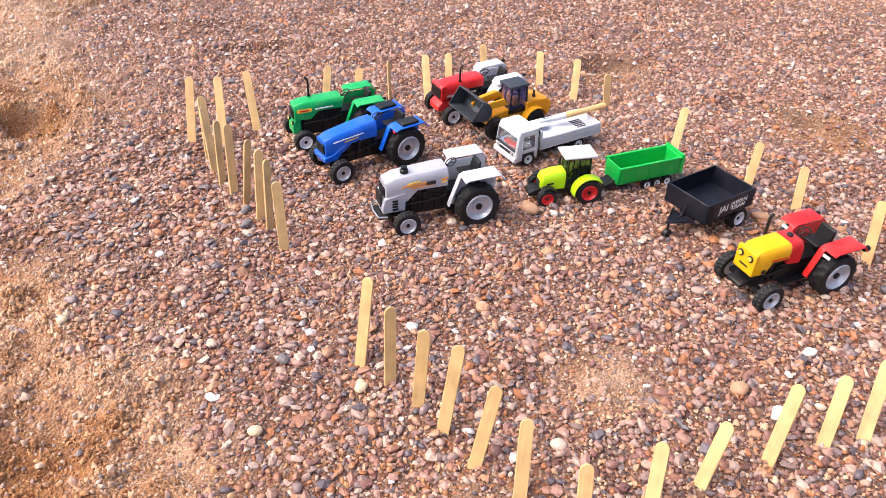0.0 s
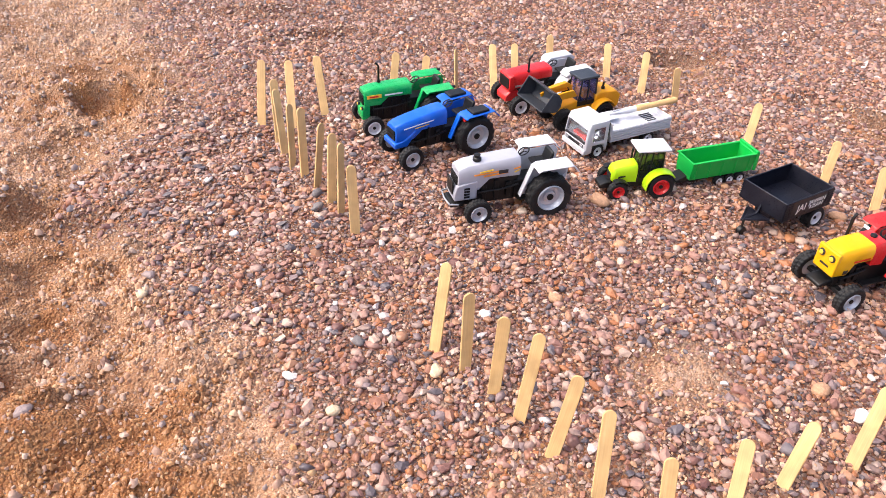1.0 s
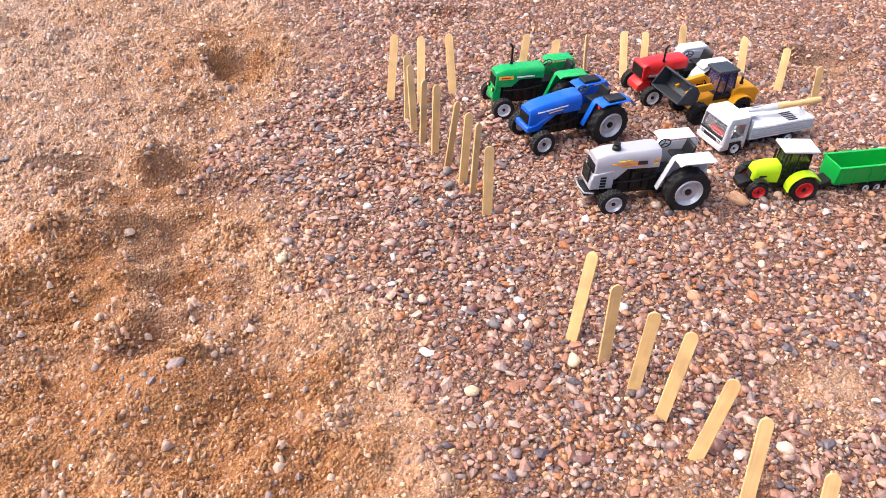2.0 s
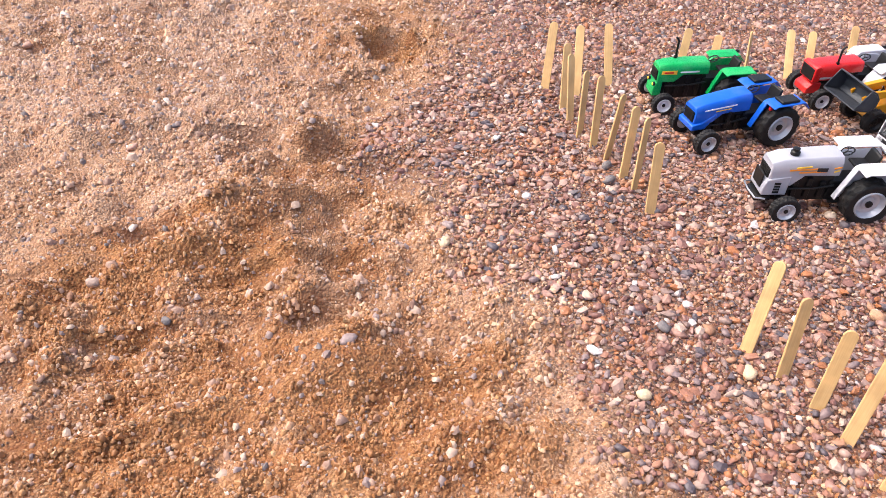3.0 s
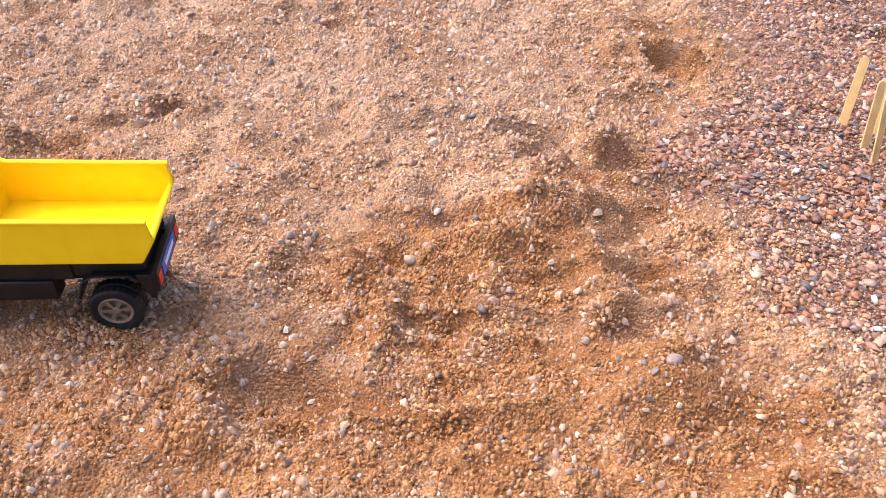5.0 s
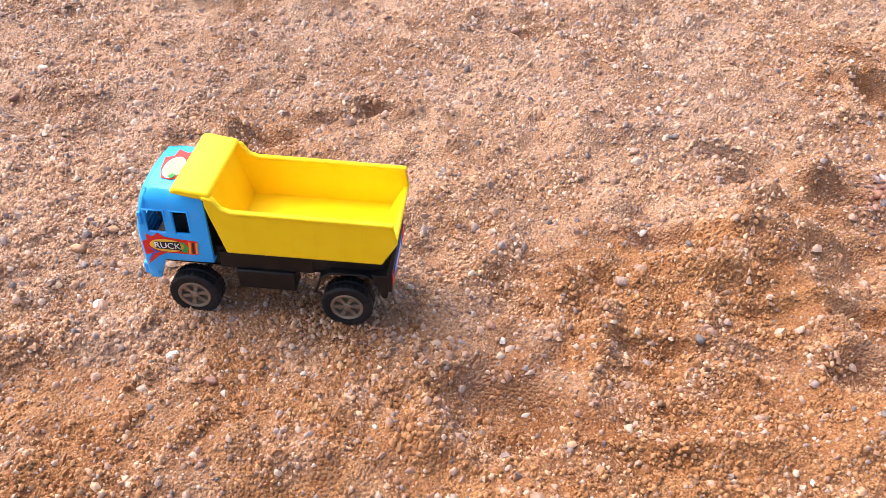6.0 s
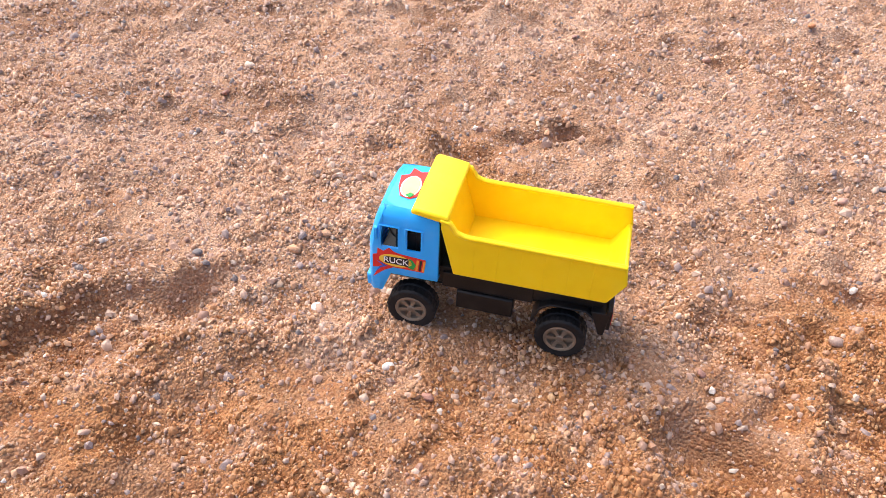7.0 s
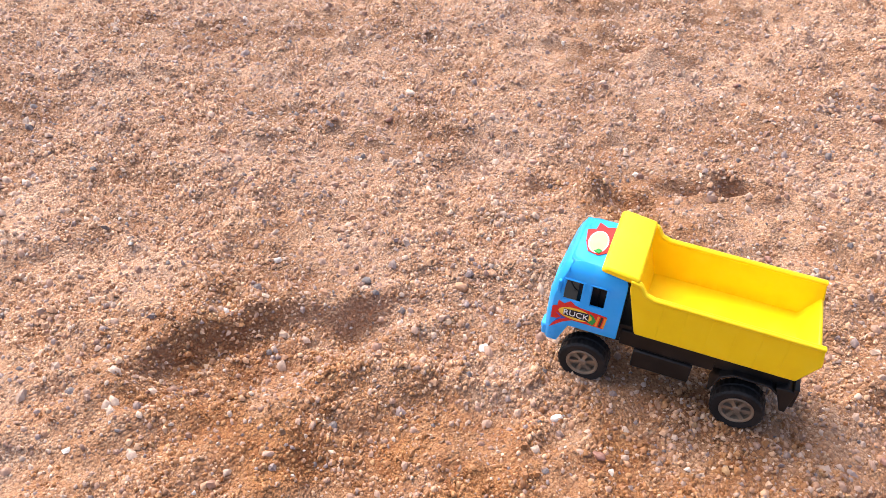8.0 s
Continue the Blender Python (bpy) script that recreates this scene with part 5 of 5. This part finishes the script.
        wheel(t, 0.059, s * 0.0290, 0.0198, 0.0170, BRONZE, "spoked", lugs=28, chunky=0.25, rim_label="bronze grey six spoke rim", spin=0.3)
        wheel(t, -0.059, s * 0.0290, 0.0198, 0.0170, BRONZE, "spoked", lugs=28, chunky=0.25, rim_label="bronze grey six spoke rim", spin=0.1)
    part("axle", made(tube, [(0.059, -0.03, 0.0198), (0.059, 0.03, 0.0198)], 0.003), BLACK, t)
    part("axle", made(tube, [(-0.059, -0.03, 0.0198), (-0.059, 0.03, 0.0198)], 0.003), BLACK, t)
    tail = part("tail_panel", made(box, -0.0935, -0.0895, -0.0335, 0.0335, 0.036, 0.055), BLACK, t, bevel=0.0006)
    part("tail_sticker", made(box, -0.0940, -0.0934, -0.020, 0.020, 0.039, 0.051), INK_BLUE, tail, "blue tail sticker")
    for s in (-1, 1):
        part("tail_lamp", made(box, -0.0940, -0.0932, s * 0.027 - 0.004, s * 0.027 + 0.004, 0.040, 0.050), INK_RED, tail)
    part("sticker_bar", made(box, -0.0944, -0.0938, -0.013, 0.013, 0.0435, 0.0470), INK_WHITE, tail)
    # tipper
    w, th = 0.0365, 0.0026
    bm = bmesh.new()
    outline = [(0.0270, 0.0650), (-0.0870, 0.0650), (-0.0985, 0.0850), (-0.0950, 0.1030), (0.0190, 0.1040), (0.0250, 0.1062), (0.0300, 0.1140), (0.0370, 0.1160), (0.0375, 0.1060)]
    for s in (-1, 1):
        y0, y1 = sorted((s * (w - th), s * w))
        prism(bm, outline, y0, y1)
    prism(bm, [(0.0270, 0.0650), (0.0375, 0.1060), (0.0370, 0.1160), (0.0344, 0.1160), (0.0347, 0.1060), (0.0245, 0.0680)], -w + th * 0.5, w - th * 0.5)
    prism(bm, [(0.0265, 0.0650), (0.0265, 0.0685), (-0.0845, 0.0685), (-0.0955, 0.0875), (-0.0985, 0.0850), (-0.0870, 0.0650)], -w + th * 0.5, w - th * 0.5)
    body = part("tipper_body", bm, YELLOW, t, "yellow plastic tipper body", bevel=0.0017)
    bm = bmesh.new()
    prism(bm, [(0.0320, 0.1130), (0.0320, 0.1170), (0.0560, 0.1205), (0.0595, 0.1190), (0.0598, 0.1155), (0.0400, 0.1120)], -w - 0.0005, w + 0.0005)
    part("canopy", bm, YELLOW, body, "yellow cab guard", bevel=0.0024)
    for s in (-1, 1):
        bm = bmesh.new()
        y0, y1 = sorted((s * (w - 0.0030), s * (w + 0.0016)))
        line = [(0.0375, 0.1155), (0.0300, 0.1136), (0.0252, 0.1060), (0.0190, 0.1038), (-0.0960, 0.1026)]
        ribbon(bm, line[::-1], y0, y1, -0.0030)
        part("rim_lip", bm, YELLOW, body, bevel=0.0010)
        for k in range(6):
            x = 0.012 - k * 0.0172
            part("side_rib", made(box, x - 0.0005, x + 0.0005, *sorted((s * (w - 0.0002), s * (w + 0.0001))), 0.0662, 0.1008), YELLOW, body, bevel=0.0003)


dump_truck(Matrix.Translation((-0.7915, 0.1695, -0.001)) @ pose(0, 0, 0, 0, 0, -146) @ Matrix.Scale(1.022, 4))
blue_tractor()
green_tractor()
grey_tractor()
red_tractor()
yellow_red_tractor()
lime_tractor()
green_trailer()
black_trailer()
white_truck()
wheel_loader()


# ---- pebbles and grit ----
def ico(level):
    bm = bmesh.new()
    bmesh.ops.create_icosphere(bm, subdivisions=level, radius=1.0)
    v = np.array([p.co[:] for p in bm.verts])
    f = np.array([[p.index for p in q.verts] for q in bm.faces])
    bm.free()
    return v, f


def scatter(name, shape, x, y, size, flat, sunk, seed, material, label, category, angular=0.5, heap=0.0):
    """Many small stones as one mesh, each turned and squashed its own way."""
    rs = np.random.RandomState(seed)
    v, f = shape
    n = len(x)
    a = rs.uniform(0, 2 * np.pi, n)
    sx, sy, sz = size * rs.uniform(0.85, 1.3, n), size * rs.uniform(0.6, 1.0, n), size * rs.uniform(flat * 0.75, flat * 1.25, n)
    lump = 1 + rs.uniform(-0.34, 0.34, (n, len(v), 1))
    p = v[None] * lump * np.stack((sx, sy, sz), -1)[:, None, :]
    tip = rs.uniform(-0.35, 0.35, n)
    z2 = p[..., 2] + p[..., 0] * np.sin(tip)[:, None]
    ca, sa = np.cos(a)[:, None], np.sin(a)[:, None]
    out = np.stack((p[..., 0] * ca - p[..., 1] * sa + x[:, None], p[..., 0] * sa + p[..., 1] * ca + y[:, None], z2 + (height_at(x, y) + sz * sunk + heap * value_noise(x / 0.0075, y / 0.0075, 61))[:, None]), -1)
    faces = f[None] + (np.arange(n) * len(v))[:, None, None]
    me = raw_mesh(name, out.reshape(-1, 3), faces.reshape(-1, 3), 3, np.repeat(rs.uniform(0, 1, n) > angular, len(f)))
    me.materials.append(material)
    return tagged(new(name, me), label, category, kind="stuff")


def jittered(x0, x1, y0, y1, step, seed):
    rs = np.random.RandomState(seed)
    a, b = np.meshgrid(np.arange(x0, x1, step), np.arange(y0, y1, step), indexing="ij")
    a, b = a.ravel(), b.ravel()
    return a + rs.uniform(-0.6, 0.6, len(a)) * step, b + rs.uniform(-0.6, 0.6, len(b)) * step, rs


ICO = ico(1)
def dome():
    """A grain that shows its upper half alone: a five-sided foot and a three-sided top."""
    v = [(math.cos(1.2566 * i), math.sin(1.2566 * i), -0.35) for i in range(5)] + [(0.6 * math.cos(0.4 + 2.0944 * i), 0.6 * math.sin(0.4 + 2.0944 * i), 0.72) for i in range(3)]
    f = [(0, 1, 5), (1, 2, 6), (1, 6, 5), (2, 3, 6), (3, 7, 6), (3, 4, 7), (4, 0, 5), (4, 5, 7), (5, 6, 7)]
    return np.array(v), np.array(f)


DOME = dome()


def on_show(x, y):
    """The stretch of ground along the walk."""
    low = np.interp(x, (-2.0, -1.2, -0.9, -0.7, -0.45, -0.2, 0.1, 0.4), (-0.35, -0.33, -0.30, -0.12, 0.06, 0.20, 0.24, 0.27))
    high = np.interp(x, (-2.0, -1.6, -1.2, -0.8, 0.0, 0.9), (0.45, 0.85, 1.15, 1.45, 1.5, 1.5))
    return (y > low) & (y < high) & (x < 0.42 + 0.45 * (y - 0.3))


def close_by(x, y):
    """The nearer half of that stretch."""
    low = np.interp(x, (-2.0, -1.2, -0.9, -0.7, -0.45, -0.2, 0.1, 0.4), (-0.35, -0.33, -0.30, -0.12, 0.06, 0.20, 0.24, 0.27))
    return y < low + 0.5


px, py, rs = jittered(-2.0, 0.95, -0.3, 1.5, 0.0045, 41)
g = gravel_at(px, py)
u = rs.uniform(0, 1, len(px))
size = (0.00138 + 0.00075 * g) * np.exp(rs.normal(0, 0.46, len(px)))
size = np.clip(size, 0.0008, 0.0056)
bed = (g > 0.45) & (u < np.clip(g * 1.1, 0, 1) * np.interp(py, (0.9, 1.3), (1.0, 0.6))) & on_show(px, py)
for shape, some in ((ICO, bed & (py < 0.86)), (DOME, bed & (py >= 0.86))):
    scatter("pebbles", shape, px[some], py[some], size[some], 0.58, 0.40, 42, PEBBLE, "rounded reddish, grey and cream pebbles covering the ground", "pebbles", 0.72)
thin = (g <= 0.45) & (u < np.clip(0.08 + g * 1.3, 0.05, 1)) & on_show(px, py)
scatter("pebbles", DOME, px[thin], py[thin], size[thin] * 0.95, 0.8, 0.30, 45, PEBBLE_SAND, "scattered small pebbles lying on the sand", "pebbles", 0.25)
for lo_x, hi_x, step, middle, part_seed in ((-2.0, 0.95, 0.0046, 0.00145, 43), (-1.45, 0.40, 0.0032, 0.00105, 47)):
    qx, qy, rs = jittered(lo_x, hi_x, -0.3, 1.5, step, part_seed)
    g = gravel_at(qx, qy)
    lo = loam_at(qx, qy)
    drifts = np.clip(0.66 + 0.9 * value_noise(qx / 0.075, qy / 0.075, 51) + 0.6 * value_noise(qx / 0.028, qy / 0.028, 52), 0.10, 1)
    u = rs.uniform(0, 1, len(qx))
    keep = (u < np.clip(1.25 - 1.0 * g, 0.2, 1) * drifts) & on_show(qx, qy)
    if step < 0.004:
        keep &= close_by(qx, qy)
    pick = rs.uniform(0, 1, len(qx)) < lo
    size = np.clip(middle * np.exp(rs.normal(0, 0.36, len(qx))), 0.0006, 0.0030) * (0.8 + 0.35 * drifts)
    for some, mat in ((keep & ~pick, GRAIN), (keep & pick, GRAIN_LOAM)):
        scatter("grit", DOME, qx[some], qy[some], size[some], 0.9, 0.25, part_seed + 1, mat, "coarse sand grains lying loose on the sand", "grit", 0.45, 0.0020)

# larger single stones
stone_meshes = []
for k in range(10):
    rs2 = np.random.RandomState(100 + k)
    v, f = ico(2)
    v = v * (1 + 0.26 * value_noise(v[:, 0:1] * 1.3 + 7 * k, v[:, 1:2] * 1.3 + v[:, 2:3], 60 + k)) * np.array([1.0, rs2.uniform(0.65, 0.95), rs2.uniform(0.45, 0.7)])
    me = raw_mesh("pebble", v, f, 3)
    me.materials.append(PEBBLE_ONE)
    stone_meshes.append(me)


def stone(x, y, r, k, turn, sunk=0.25, meshes=stone_meshes):
    ob = new("pebble", meshes[k % 10])
    ob.matrix_world = Matrix.Translation((x, y, ground_z(x, y) + r * sunk)) @ Matrix.Rotation(turn, 4, "Z") @ Matrix.Diagonal((r, r, r, 1))
    ob.parent = ground


rs = np.random.RandomState(77)
count = 0
while count < 275:
    x, y = rs.uniform(-1.3, 0.6), rs.uniform(-0.1, 1.1)
    u = rs.uniform(0, 1)
    if u > float(gravel_at(np.array([x]), np.array([y]))[0]) ** 2 * 0.9 + 0.02:
        continue
    stone(x, y, 0.0036 + 0.0034 * rs.uniform(0, 1) ** 2, count, rs.uniform(0, 6.28))
    count += 1
TONES = {"tan": plain("tan stone", (0.46, 0.26, 0.155), 0.7, vary=0.3, bump=0.4, dust=0.2), "white": plain("white stone", (0.74, 0.70, 0.66), 0.6, vary=0.15, bump=0.4),
         "slate": plain("slate stone", (0.17, 0.15, 0.15), 0.6, vary=0.3, bump=0.4), "cream": plain("cream stone", (0.62, 0.47, 0.31), 0.65, vary=0.2, bump=0.4)}
toned = {}
for tone, mat in TONES.items():
    toned[tone] = [m.copy() for m in stone_meshes]
    for m in toned[tone]:
        m.materials[0] = mat


def marked_stone(x, y, r, tone, k):
    stone(x, y, r, k, 0.4 + 1.7 * k, 0.30, toned[tone])


marked_stone(0.104, 0.697, 0.0115, "tan", 3)
marked_stone(0.352, 0.690, 0.0095, "tan", 5)
marked_stone(-0.015, 0.506, 0.0065, "white", 1)
marked_stone(-0.264, 0.603, 0.0048, "white", 2)
marked_stone(-0.190, 0.655, 0.0085, "slate", 4)
marked_stone(-0.197, 0.684, 0.0070, "slate", 6)
marked_stone(0.048, 0.533, 0.0075, "tan", 7)
marked_stone(-0.054, 0.434, 0.0070, "cream", 8)
marked_stone(-0.129, 0.384, 0.0058, "cream", 9)
marked_stone(0.326, 0.483, 0.0065, "white", 0)
marked_stone(0.274, 0.412, 0.0085, "white", 4)
marked_stone(0.251, 0.435, 0.0080, "tan", 2)
marked_stone(-0.171, 0.421, 0.0058, "white", 5)
marked_stone(-0.121, 0.461, 0.0060, "slate", 3)
marked_stone(-0.800, 0.064, 0.0048, "white", 6)
marked_stone(-0.499, 0.345, 0.0050, "slate", 7)
marked_stone(-0.316, 0.499, 0.0062, "cream", 1)
marked_stone(-1.017, 0.018, 0.0048, "slate", 2)
marked_stone(-0.318, 0.695, 0.0045, "white", 8)
marked_stone(-0.888, 0.058, 0.0052, "white", 3)
marked_stone(-0.957, 0.118, 0.0055, "tan", 0)
